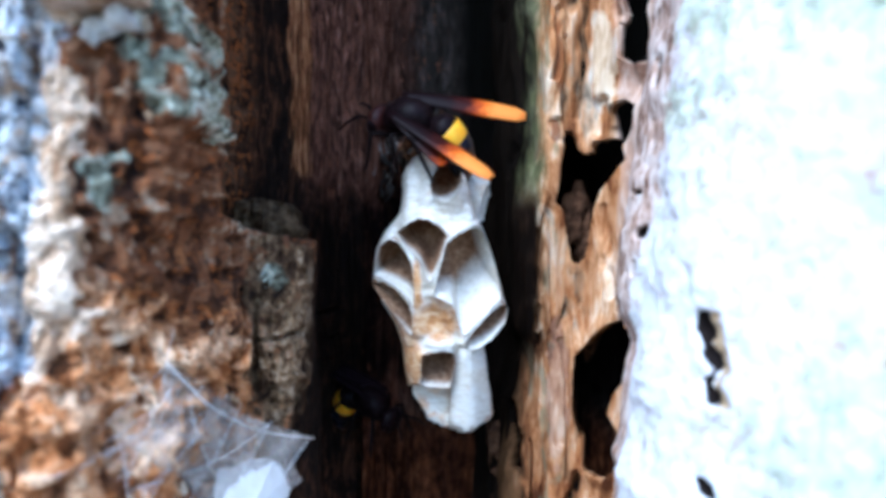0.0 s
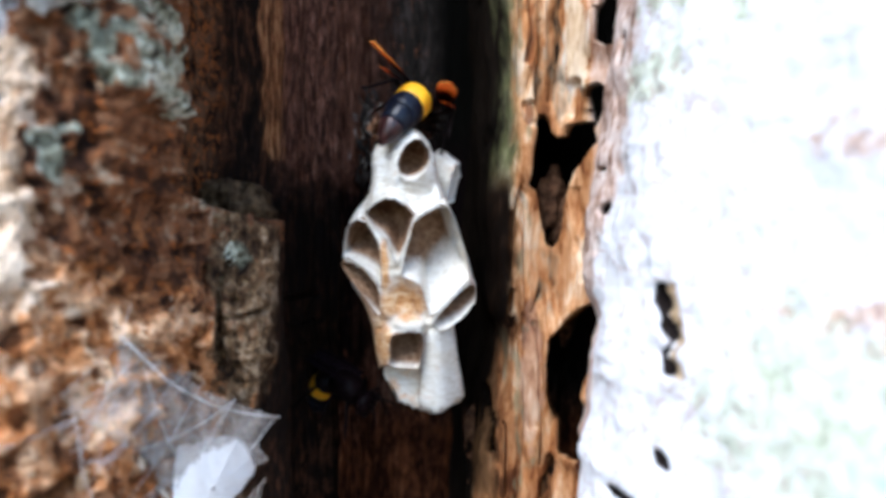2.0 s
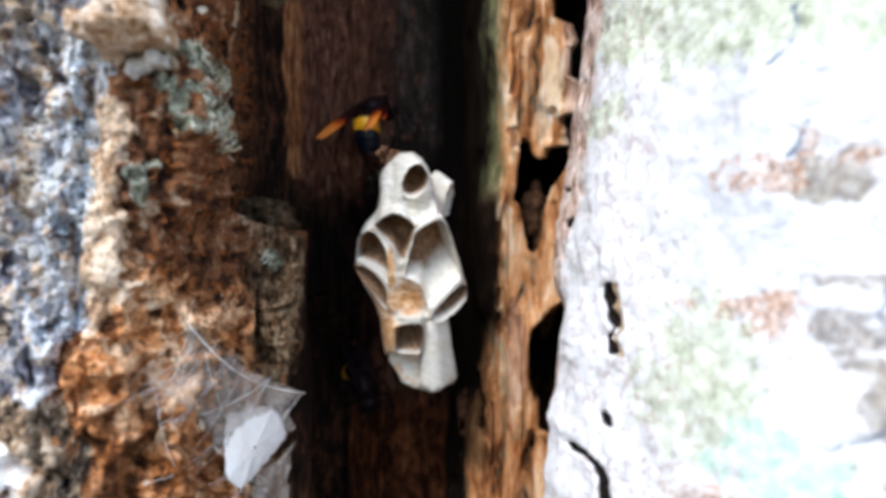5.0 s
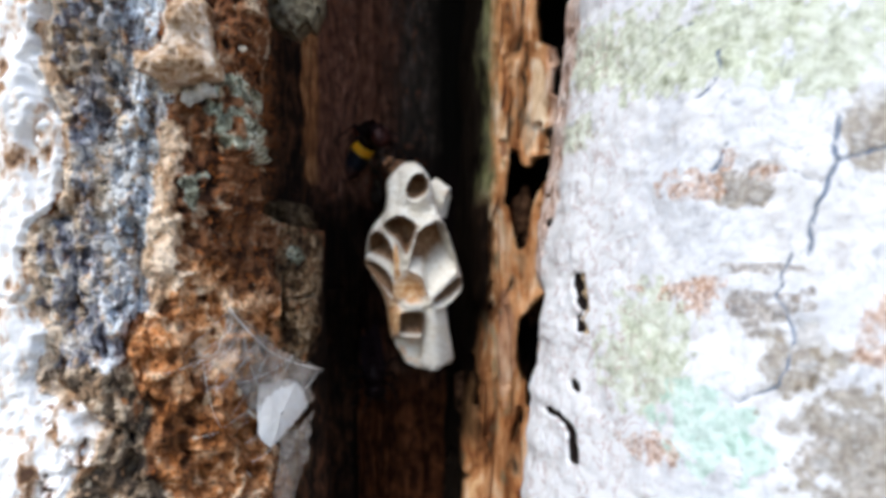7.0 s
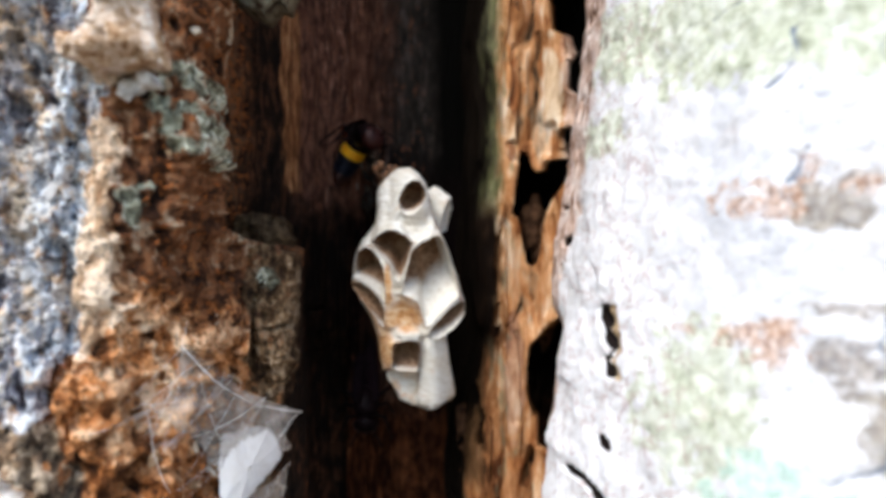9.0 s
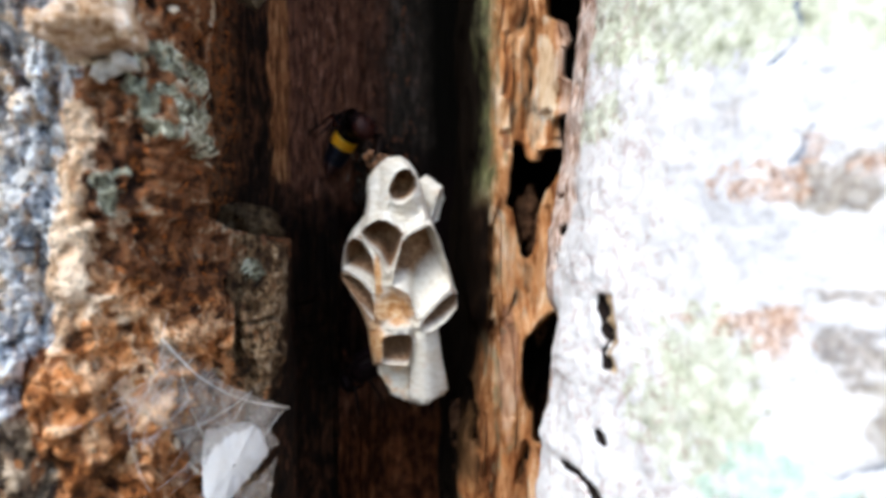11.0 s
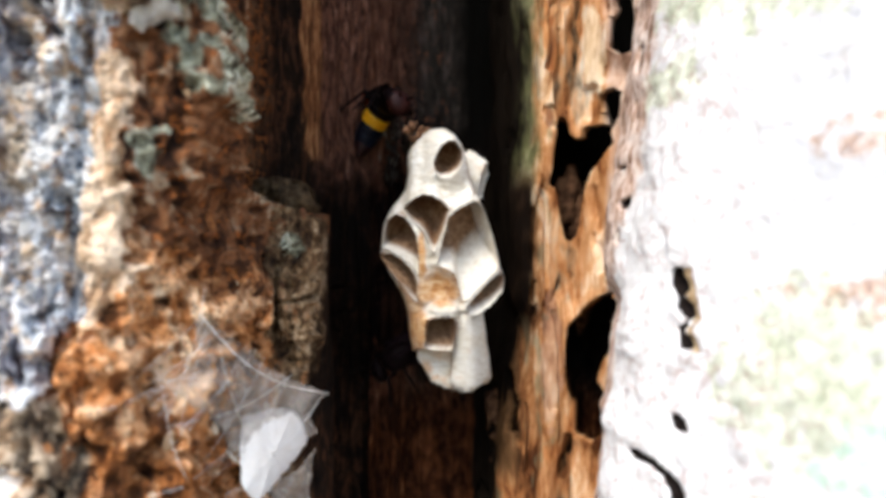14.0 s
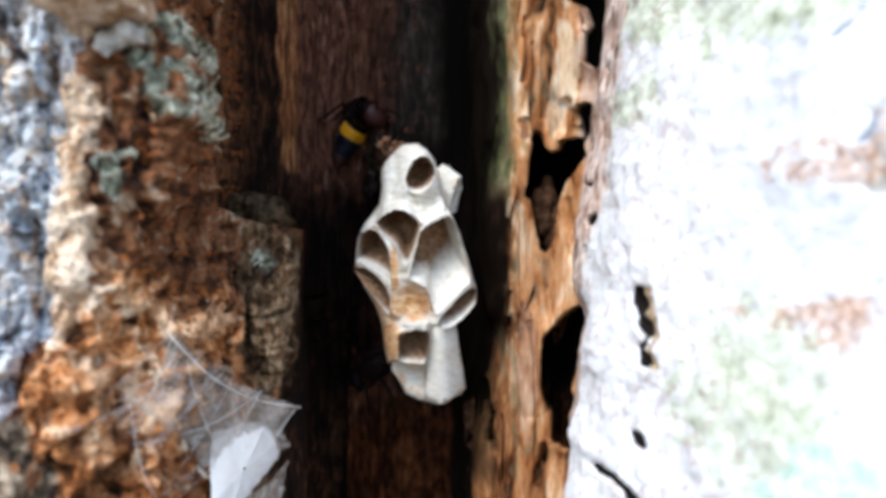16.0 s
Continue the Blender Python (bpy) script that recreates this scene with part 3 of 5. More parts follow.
def bell(u, v, cu, cv, ru, rv):
    return np.exp(-(((u - cu) / ru) ** 2 + ((v - cv) / rv) ** 2))


def inside_polygon(x, z, corners):
    """Signed distance to a polygon, negative inside."""
    d, sign = np.full(x.shape, 1e9), np.ones(x.shape)
    n = len(corners)
    for k in range(n):
        (ax, az), (bx, bz) = corners[k], corners[k - 1]
        ex, ez, wx, wz = bx - ax, bz - az, x - ax, z - az
        t = np.clip((wx * ex + wz * ez) / (ex * ex + ez * ez), 0, 1)
        d = np.minimum(d, np.hypot(wx - ex * t, wz - ez * t))
        c1, c2, c3 = z >= az, z < bz, ex * wz > ez * wx
        sign = np.where((c1 & c2 & c3) | (~c1 & ~c2 & ~c3), -sign, sign)
    return d * sign


def chain(x, z, points, r):
    """Signed distance to a thick line through points."""
    d = np.full(x.shape, 1e9)
    for (ax, az), (bx, bz) in zip(points, points[1:]):
        ex, ez, wx, wz = bx - ax, bz - az, x - ax, z - az
        t = np.clip((wx * ex + wz * ez) / (ex * ex + ez * ez + 1e-9), 0, 1)
        d = np.minimum(d, np.hypot(wx - ex * t, wz - ez * t))
    return d - r


def graded(lo, fine_lo, fine_hi, hi, step, grow=1.25):
    """Stations: even between the fine limits, wider and wider beyond them."""
    mid = list(np.arange(fine_lo, fine_hi, step)) + [fine_hi]
    up, s = [], step
    while (up or mid)[-1] < hi:
        s *= grow
        up.append(min(hi, (up or mid)[-1] + s))
    down, s = [], step
    while (down[-1] if down else fine_lo) > lo:
        s *= grow
        down.append(max(lo, (down[-1] if down else fine_lo) - s))
    return np.array(down[::-1] + mid + up)


def curve_points(corners, stations):
    """Points on a smooth curve through corners at the given arc lengths, and its unit normals to the right of the way along it."""
    c = np.array(corners, float)
    c = np.vstack([2 * c[0] - c[1], c, 2 * c[-1] - c[-2]])
    fine = []
    for k in range(1, len(c) - 2):
        t = np.linspace(0, 1, 24, endpoint=False)[:, None]
        a, b, d, e = c[k - 1], c[k], c[k + 1], c[k + 2]
        fine.append(0.5 * (2 * b + (d - a) * t + (2 * a - 5 * b + 4 * d - e) * t**2 + (3 * b - a - 3 * d + e) * t**3))
    fine = np.vstack(fine + [c[-2:-1]])
    s = np.r_[0, np.cumsum(np.hypot(*np.diff(fine, axis=0).T))]
    want = stations * s[-1]
    p = np.stack([np.interp(want, s, fine[:, 0]), np.interp(want, s, fine[:, 1])], -1)
    g = np.gradient(p, axis=0)
    g /= np.hypot(g[:, :1], g[:, 1:]) + 1e-12
    return p, np.stack([g[:, 1], -g[:, 0]], -1), s[-1]


def mesh_object(name, verts, faces, material, parent=None, label="", smooth_faces=True):
    me = bpy.data.meshes.new(name)
    me.from_pydata(np.asarray(verts).tolist(), [], np.asarray(faces).tolist() if not isinstance(faces, list) else faces)
    me.validate()
    me.update()
    if smooth_faces:
        me.polygons.foreach_set("use_smooth", [True] * len(me.polygons))
    me.materials.append(material)
    ob = new(name, me)
    ob.parent = parent
    if label:
        tagged(ob, label)
    return ob


def grid_faces(rows, cols):
    k = np.arange(rows * cols).reshape(rows, cols)
    return np.stack([k[:-1, :-1], k[:-1, 1:], k[1:, 1:], k[1:, :-1]], -1).reshape(-1, 4)


def cut_sheet(x, y, z, cut, du, dv, back):
    """A thick sheet of a grid: what has cut below zero is left out, and its edges are pulled onto the outline."""
    gz, gx = np.gradient(cut)
    gx, gz = gx / du, gz / dv
    g2 = gx * gx + gz * gz + 1e-6
    near = np.abs(cut) < du
    reach = 0.85 * du
    x2 = np.where(near, x - np.clip(cut * gx / g2, -reach, reach), x)
    z2 = np.where(near, z - np.clip(cut * gz / g2, -reach, reach), z)
    q = grid_faces(*z.shape)
    q = q[(cut.ravel()[q] > -0.3 * du).sum(1) >= 3]
    top, low = metres(x2, y, z2).reshape(-1, 3), back.reshape(-1, 3)
    edges = set()
    for f in q.tolist():
        edges.update(zip(f, f[1:] + f[:1]))
    rim = [(b, a, a + len(top), b + len(top)) for a, b in edges if (b, a) not in edges]
    faces = np.array(q.tolist() + (q[:, ::-1] + len(top)).tolist() + sorted(rim))
    used = np.unique(faces)
    renum = np.zeros(2 * len(top), int)
    renum[used] = np.arange(len(used))
    return np.vstack([top, low])[used], renum[faces]


def part(name, bm, material, parent, label=""):
    me = bpy.data.meshes.new(name)
    bmesh.ops.recalc_face_normals(bm, faces=bm.faces)
    bm.to_mesh(me)
    bm.free()
    me.polygons.foreach_set("use_smooth", [True] * len(me.polygons))
    me.materials.append(material)
    ob = new(name, me)
    ob.parent = parent
    if label:
        tagged(ob, label)
    return ob


def metres(x, y, z):
    return np.stack([x / 1000, y / 1000, 1.5 + z / 1000], -1)


# ---- the ground ----
def ground():
    n = Nodes("leaf_litter", 0.95, 0.1)
    m = n.ramp(n.noise(60, 6), (0.3, (0.03, 0.02, 0.012)), (0.5, (0.09, 0.06, 0.035)), (0.7, (0.17, 0.12, 0.07)))
    n.bump(n.noise(40, 5), 12, 0.8)
    st = graded(-3000, -1.5, 1.5, 3000, 0.1, 1.3)
    x, y = np.meshgrid(st, st)
    z = 0.03 * fbm(x / 1.2, y / 1.2, 3, 90) * smooth(-np.hypot(x, y), -60, -10)
    tagged(mesh_object("ground", np.stack([x, y, z - 0.03], -1).reshape(-1, 3), grid_faces(len(st), len(st)), n.done(m)), "forest floor of brown leaf litter", "ground", kind="structure")


ground()

# ---- the trunk ----
trunk = new("tree_trunk")
tagged(trunk, "old hollow tree trunk with a dark rotten cleft between bark lips", "tree trunk")

HEIGHTS = graded(-1500, -64, 68, 1400, 0.36, 1.3)


def left_bark():
    low = [(0, 470), (-230, 400), (-270, 250), (-215, 140), (-150, 95), (-100, 76), (-70, 73), (-57, 73), (-46, 75), (-40, 79), (-34, 89), (-28, 99.5), (-21.4, 102.5), (-18.7, 107), (-19.2, 114), (-22.8, 122), (-26.2, 130), (-26, 138), (-20, 150), (-13, 160)]
    high = [(0, 470), (-230, 400), (-270, 250), (-215, 140), (-150, 95), (-100, 76), (-70, 71), (-57, 71), (-46, 71), (-40, 73), (-34, 75), (-29, 77), (-27, 81), (-28.5, 90), (-33, 101), (-36.5, 113), (-34, 123), (-28.5, 131), (-25.5, 138), (-20, 150), (-13, 160)]
    high = high[:10] + high[11:]
    total = curve_points(low, np.array([0.0, 1.0]))[2]
    # fine steps only where the bark is seen from near
    s0, s1 = 1 - 205 / total, 1.0
    st = graded(0, s0, s1, 1, 0.36 / total, 1.25)
    a, na, _ = curve_points(low, st)
    b, nb, _ = curve_points(high, st)
    z = HEIGHTS[:, None]
    s = (st * total)[None, :]
    wob = 3.5 * fbm(s / 9, z / 9, 3, 40)
    block = smooth(a[:, 1], 92, 99)[None, :]
    w = (block * smooth(z + wob, 5, 10) + (1 - block) * smooth(z + 2 * wob, -4, 30))[..., None]
    p, n = a * (1 - w) + b * w, na * (1 - w) + nb * w
    x, y = p[..., 0], p[..., 1] + 7 * smooth(-z, 10, 30) * smooth(a[:, 1], 90, 104)[None, :] * (1 - w[..., 0])
    zz = z + 0 * x
    outer = smooth(-y, -112, -100)
    # zones of the bark, with ragged borders
    wx, wz = x + 1.6 * fbm(x / 5, zz / 5, 4, 11), zz + 2.2 * fbm(x / 5, zz / 5, 4, 61)
    brim = np.interp(wz, [-200, -43.5, -39, -34, -29, -25, -22, -14, -9, -3, 4, 8, 15, 25, 31, 40, 46, 200], [-57, -56, -54, -52.5, -52, -59, -64, -59.5, -64.5, -63.6, -62.6, -57.5, -57, -57.5, -60, -62, -58, -58])
    soft = 3.0
    white = smooth(brim - wx, -1.4, 1.4)
    white = white * (1 - 0.9 * smooth(wz, 22, 26) * smooth(wx, -61.5, -58.5) * smooth(-wz, -44, -40))
    white = white * (1 - 0.45 * smooth(-wz, 14, 20) * smooth(wx, -66, -60) * smooth(fbm(x / 5, zz / 6, 3, 26), 0.15, -0.1))
    slope = np.interp(wz, [-60, -47, -27, -20, -12, -9, 0, 10, 17, 24, 60], [-44, -44, -46, -48, -47, -43.5, -43.5, -42, -40.5, -40, -41])
    slate = (1 - white) * smooth(slope - wx, -soft, soft) * smooth(wz, -22, -19)
    mixed = (1 - white) * smooth(slope + 1.5 - wx, -soft, soft) * smooth(-wz, 18, 21)
    cream = 0.95 * np.exp(-((wx - slope - 0.6) / 2.6) ** 2) * smooth(wz, -14, -6) * smooth(-wz, -28, -20)
    cream = np.maximum(cream, smooth(slope + 3 - wx, -1, 1) * smooth(wx - slope + 1, -1, 1) * smooth(wz, 28, 31) * smooth(-wz, -36, -33))
    cream = np.maximum(cream, 0.8 * np.exp(-(((wx - brim - 0.6) / 1.5) ** 2)))
    olive = 0.72 * smooth(wx + 27.8, -soft, soft) * smooth(-wz, -10, -6)
    rusty = smooth(wz + 0.35 * (wx + 34), -14, 5)
    orange = (1 - rusty) * (1 - slate) * (1 - mixed) * (1 - white)
    lichen = np.maximum(1.3 * bell(wx, wz, -30, 27, 4.6, 8), bell(wx, wz, -36.5, 12, 2.6, 3.4)) * (0.75 + 0.5 * lumps(x / 1.6, zz / 1.9, 64))
    lichen = np.maximum(lichen, bell(wx, wz, -23.4, -0.5, 2.4, 2.6))
    # relief: plates, curled flakes, fibres and pits
    curl_x, curl_z = x + 2.6 * fbm(x / 3.6, zz / 3.6, 3, 65), zz + 2.6 * fbm(x / 3.6, zz / 3.6, 3, 66)
    crest = 1 - np.abs(fbm(curl_x / 3.6, curl_z / 6.4, 3, 12, 0.42)) * 2.2
    flake = 1 - np.abs(fbm((x + 0.8 * fbm(x / 2, zz / 2, 2, 67)) / 2.0, zz / 2.6, 3, 13, 0.5)) * 2.2
    fibre = 1 - np.abs(fbm(wx / 1.5, wz / 5.5, 3, 14, 0.55)) * 2.2
    plate = fbm(wx / 5.5, wz / 15, 3, 15)
    terrace = np.round(plate * 4 + 0.35 * flake) / 4
    ridge = orange * crest + mixed * crest + slate * fibre + (1 - np.clip(orange + mixed + slate, 0, 1)) * flake
    d = outer * (2.0 * plate + 2.0 * terrace + 0.8 * flake) * (1 - 0.6 * smooth(white, 0.5, 1.0))
    d = d + outer * (orange + 0.55 * mixed) * (1.5 * np.clip(crest, -0.5, 1) + 0.9 * smooth(crest, 0.35, 0.5))
    d = d + outer * slate * (0.8 * fibre - 1.5 * smooth(fbm(x / 2.6, zz / 3.2, 3, 68), 0.30, 0.5) - 1.4)
    d = d + outer * smooth(white, 0.6, 1.0) * (2.8 + 1.3 * fbm(x / 5, zz / 13, 3, 69, 0.4))
    d = d + outer * cream * 0.7 - outer * olive * 0.6 * (1.6 * plate + 1.6 * terrace) + outer * rusty * (1 - slate) * (1 - white) * 0.8
    d = d - outer * 1.2 * smooth(lumps(x / 1.9, zz / 2.3, 63), 0.6, 0.8) * (1 - white)
    d = d + 3.0 * bell(wx, wz, -41, -17, 2.8, 2.6) - 2.5 * bell(wx, wz, -37.2, -19, 1.2, 2.5) + 2.0 * bell(wx, wz, -35.5, -23, 2.2, 3)
    # long furrows between the plates
    for pts, r, deep in (([(-59.5, 45), (-62.5, 34), (-61, 25), (-62.8, 18), (-61.5, 8)], 0.5, 3.2), ([(-60, -24), (-55.5, -27), (-51.5, -31.5), (-50, -36)], 0.6, 3.0), ([(-46.5, 6), (-45.6, -2), (-46, -12), (-48.5, -18), (-47, -26)], 0.8, 3.6), ([(-51, 46), (-52.5, 38), (-51, 30)], 1.0, 3.0), ([(-42.5, 24), (-43.5, 17), (-42.8, 9)], 0.5, 2.2), ([(-53, -30), (-48, -33), (-46.5, -42)], 0.9, 3.2), ([(-57, 3), (-55.5, -4), (-57, -10)], 0.5, 2.0), ([(-38, -28), (-39.5, -36), (-38, -46)], 0.7, 2.6), ([(-33.5, -36), (-32.5, -48)], 0.6, 2.4), ([(-37, 26), (-36, 18)], 0.5, 1.8)):
        d = d - deep * smooth(-chain(wx + 1.2 * fbm(zz / 3, zz * 0, 3, 24), zz, pts, r), -1.0, 0.6) * outer
    # saw-like gashes in the block beside the cleft
    for pts, r in (([(-25.2, -10.2), (-20.2, -9.6)], 0.5), ([(-25.6, -4), (-26.2, -18)], 0.6), ([(-24, -16.2), (-20, -15.2)], 0.12), ([(-31.5, -12.2), (-31.3, -12.5)], 0.4), ([(-24.5, -21.0), (-20.5, -20.4)], 0.1), ([(-23.3, -1), (-23.7, -12), (-23.4, -24)], 0.12), ([(-21.6, 1), (-21.4, -14), (-21.0, -26)], 0.08), ([(-27.5, -2), (-28.2, -11)], 0.3)):
        d = d - 2.6 * smooth(-chain(x, zz, pts, r) + 0.15 * plate, -0.15, 0.35) * smooth(y, 80, 88)
    # vertical fibres on the inner faces
    inner = 1 - outer
    d = d + inner * (0.9 * fbm(s / 2.2, zz / 22, 4, 17, 0.6) + 1.2 * fbm(s / 6, zz / 40, 2, 18))
    far = smooth(np.abs(zz), 75, 200)
    d = d * (1 - far) + far * 8 * fbm(s / 60, zz / 120, 3, 19)
    x, y = x + d * n[..., 0], y + d * n[..., 1]
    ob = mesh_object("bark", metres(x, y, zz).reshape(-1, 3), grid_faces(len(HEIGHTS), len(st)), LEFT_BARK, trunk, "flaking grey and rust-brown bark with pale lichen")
    for name, value in (("white", white), ("slate", slate), ("mixed", mixed), ("cream", cream), ("olive", olive), ("orange", orange), ("lichen", lichen), ("ridge", np.clip(0.5 + 0.5 * ridge, 0, 1))):
        ob.data.attributes.new(name, "FLOAT", "POINT").data.foreach_set("value", (value + 0 * x).ravel().astype(np.float32))
    return ob


def cavity():
    line = [(-16, 154), (-13, 160), (-5, 170), (6, 174), (16, 173), (30, 174), (46, 168), (56, 152), (58, 128), (60, 106)]
    total = curve_points(line, np.array([0.0, 1.0]))[2]
    st = np.linspace(0, 1, int(total / 0.5))
    p, n, _ = curve_points(line, st)
    z = HEIGHTS[::2][:, None]
    s = (st * total)[None, :]
    d = 1.6 * fbm(s / 7, z / 60, 3, 21) + 0.8 * fbm(s / 1.8, z / 20, 4, 22, 0.6) + 0.25 * fbm(s / 0.8, z / 5, 2, 23)
    x, y = p[:, 0] + d * n[:, 0], p[:, 1] + d * n[:, 1]
    return mesh_object("cleft_wall", metres(x, y, z + 0 * x).reshape(-1, 3), grid_faces(len(z), len(st)), CAVITY, trunk, "reddish rotten wood lining the cleft, dark with painted shade")


HOLE = [(28.9, 28.8), (30.6, 30.2), (32.2, 28.9), (33.0, 26.0), (34.2, 24.8), (35.6, 25.2), (36.4, 27.4), (38.6, 27.8), (40.5, 26.6), (40.9, 22.7), (39.8, 19.5), (37.5, 16.9), (36.6, 14.4), (35.2, 7.9), (33.9, 2.1), (32.6, 0.8), (31.4, 1.5), (30.5, 5.4), (29.7, 10.5), (28.8, 13.1), (27.5, 14.4), (27.6, 20.8), (28.2, 25.4)]
LOW_HOLE = [(39.7, -3.2), (43.0, -7.5), (41.3, -11.5), (43.5, -13.2), (43.5, -19.3), (41.0, -21.8), (39.0, -26.7), (38.3, -30.3), (39.9, -33.4), (40.0, -40.1), (37.4, -45.6), (33.4, -43.7), (33.4, -37.4), (31.9, -31.5), (31.3, -24.2), (32.3, -19.3), (34.8, -15.4), (37.2, -12.2), (39.1, -10.8), (39.0, -7.1)]
TOP_HOLE = [(36.5, 90), (46, 90), (45, 58), (44, 52), (44.3, 46), (43.2, 42.4), (41.6, 42.0), (40.2, 44), (40.0, 48), (40.2, 53), (39.4, 57.2), (37.3, 60.4)]
SIDE_HOLE = [(39.0, 34.0), (40.4, 35.4), (42.0, 33.5), (42.0, 29), (40.6, 25), (38.4, 27), (38.8, 31)]


def wood():
    line = [(15, 171), (16.5, 160), (17.8, 150.5), (20, 142.5), (23.8, 138), (28, 139.5), (31, 141.5), (35, 140), (39, 135.5), (43, 129), (47, 125), (53, 122)]
    total = curve_points(line, np.array([0.0, 1.0]))[2]
    st = np.linspace(0, 1, int(total / 0.36))
    p, n, _ = curve_points(line, st)
    z = HEIGHTS[:, None]
    s = (st * total)[None, :]
    x, y, zz = p[:, 0] + 0 * z, p[:, 1] + 0 * z, z + 0 * s
    x = x + 0.02 * np.clip(zz, -80, 80) + 1.0 * fbm(zz / 30, s / 40, 2, 30) * smooth(s + 0 * zz, 8, 25)
    x = x - 3.5 * smooth(-zz, 14, 42) * smooth(-s, -42, -25)
    # signed distance of what has rotted away
    sag = 0.7 * fbm(x / 2.5, zz / 4, 3, 31)
    cut = np.minimum.reduce([inside_polygon(x, zz, HOLE) + 0.4 * sag, inside_polygon(x, zz, LOW_HOLE) + 0.4 * sag, inside_polygon(x, zz, TOP_HOLE) + 0.4 * sag, inside_polygon(x, zz, SIDE_HOLE) + 0.3 * sag])
    cut = np.minimum(cut, chain(x, zz, [(24.0, -9.0), (23.7, -13.0)], 1.2))
    cut = np.minimum(cut, chain(x, zz, [(17.6, -30), (18.2, -36), (18.8, -43)], 0.9) + 0.4 * sag)
    cut = np.minimum(cut, chain(x, zz, [(21.5, -37), (22.5, -42), (22.2, -52)], 0.7) + 0.3 * sag)
    # broad swells and grooves, then fibres
    d = 3.0 * fbm(s / 6.5, zz / 30, 3, 32, 0.45) + 0.45 * fbm(s / 1.6, zz / 10, 3, 33, 0.5)
    d = d - 1.6 * np.clip(0.12 - np.abs(fbm(s / 6, zz / 40, 2, 34)), 0, 1) / 0.12
    for pts, r, deep in (([(27.6, 31.5), (27.6, 27.5)], 0.5, 2.0), ([(28.4, 56), (28.0, 47), (27.2, 41)], 0.35, 1.6), ([(34.2, 60), (33.6, 46), (32.6, 33)], 0.2, 1.5), ([(30.2, 50), (30.8, 36), (30.6, 31)], 0.15, 1.2), ([(37.5, 35.5), (37.4, 30), (38.2, 27.5)], 1.0, 2.4), ([(26.5, -14), (27, -26), (27.6, -38)], 0.2, 1.3), ([(28.6, -16), (29.4, -30), (29, -46)], 0.25, 1.6), ([(24, -18), (24.4, -34)], 0.15, 1.0), ([(37.3, 13), (37.6, 2), (38.4, -6)], 0.2, 1.4), ([(32, -45), (30.5, -54)], 0.5, 2.2), ([(24, 8), (24.6, -4)], 0.2, 1.2)):
        d = d - deep * smooth(-chain(x + 0.6 * fbm(zz / 4, zz * 0, 3, 35), zz, pts, r), -0.9, 0.3)
    d = d - 4.0 * bell(x, zz, 42.4, 38.5, 2.2, 4.0) + 1.6 * bell(x, zz, 30, -30, 3, 40) + 0.8 * smooth(3.0 - cut, 0, 3)
    x, y = x + d * n[:, 0], y + d * n[:, 1]
    back = metres(x - 3.0 * n[:, 0], y - 3.0 * n[:, 1], zz)
    verts, faces = cut_sheet(x, y, zz, cut, 0.36, np.maximum(np.gradient(HEIGHTS), 0.2)[:, None], back)
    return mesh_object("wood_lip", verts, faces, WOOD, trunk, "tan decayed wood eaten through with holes")


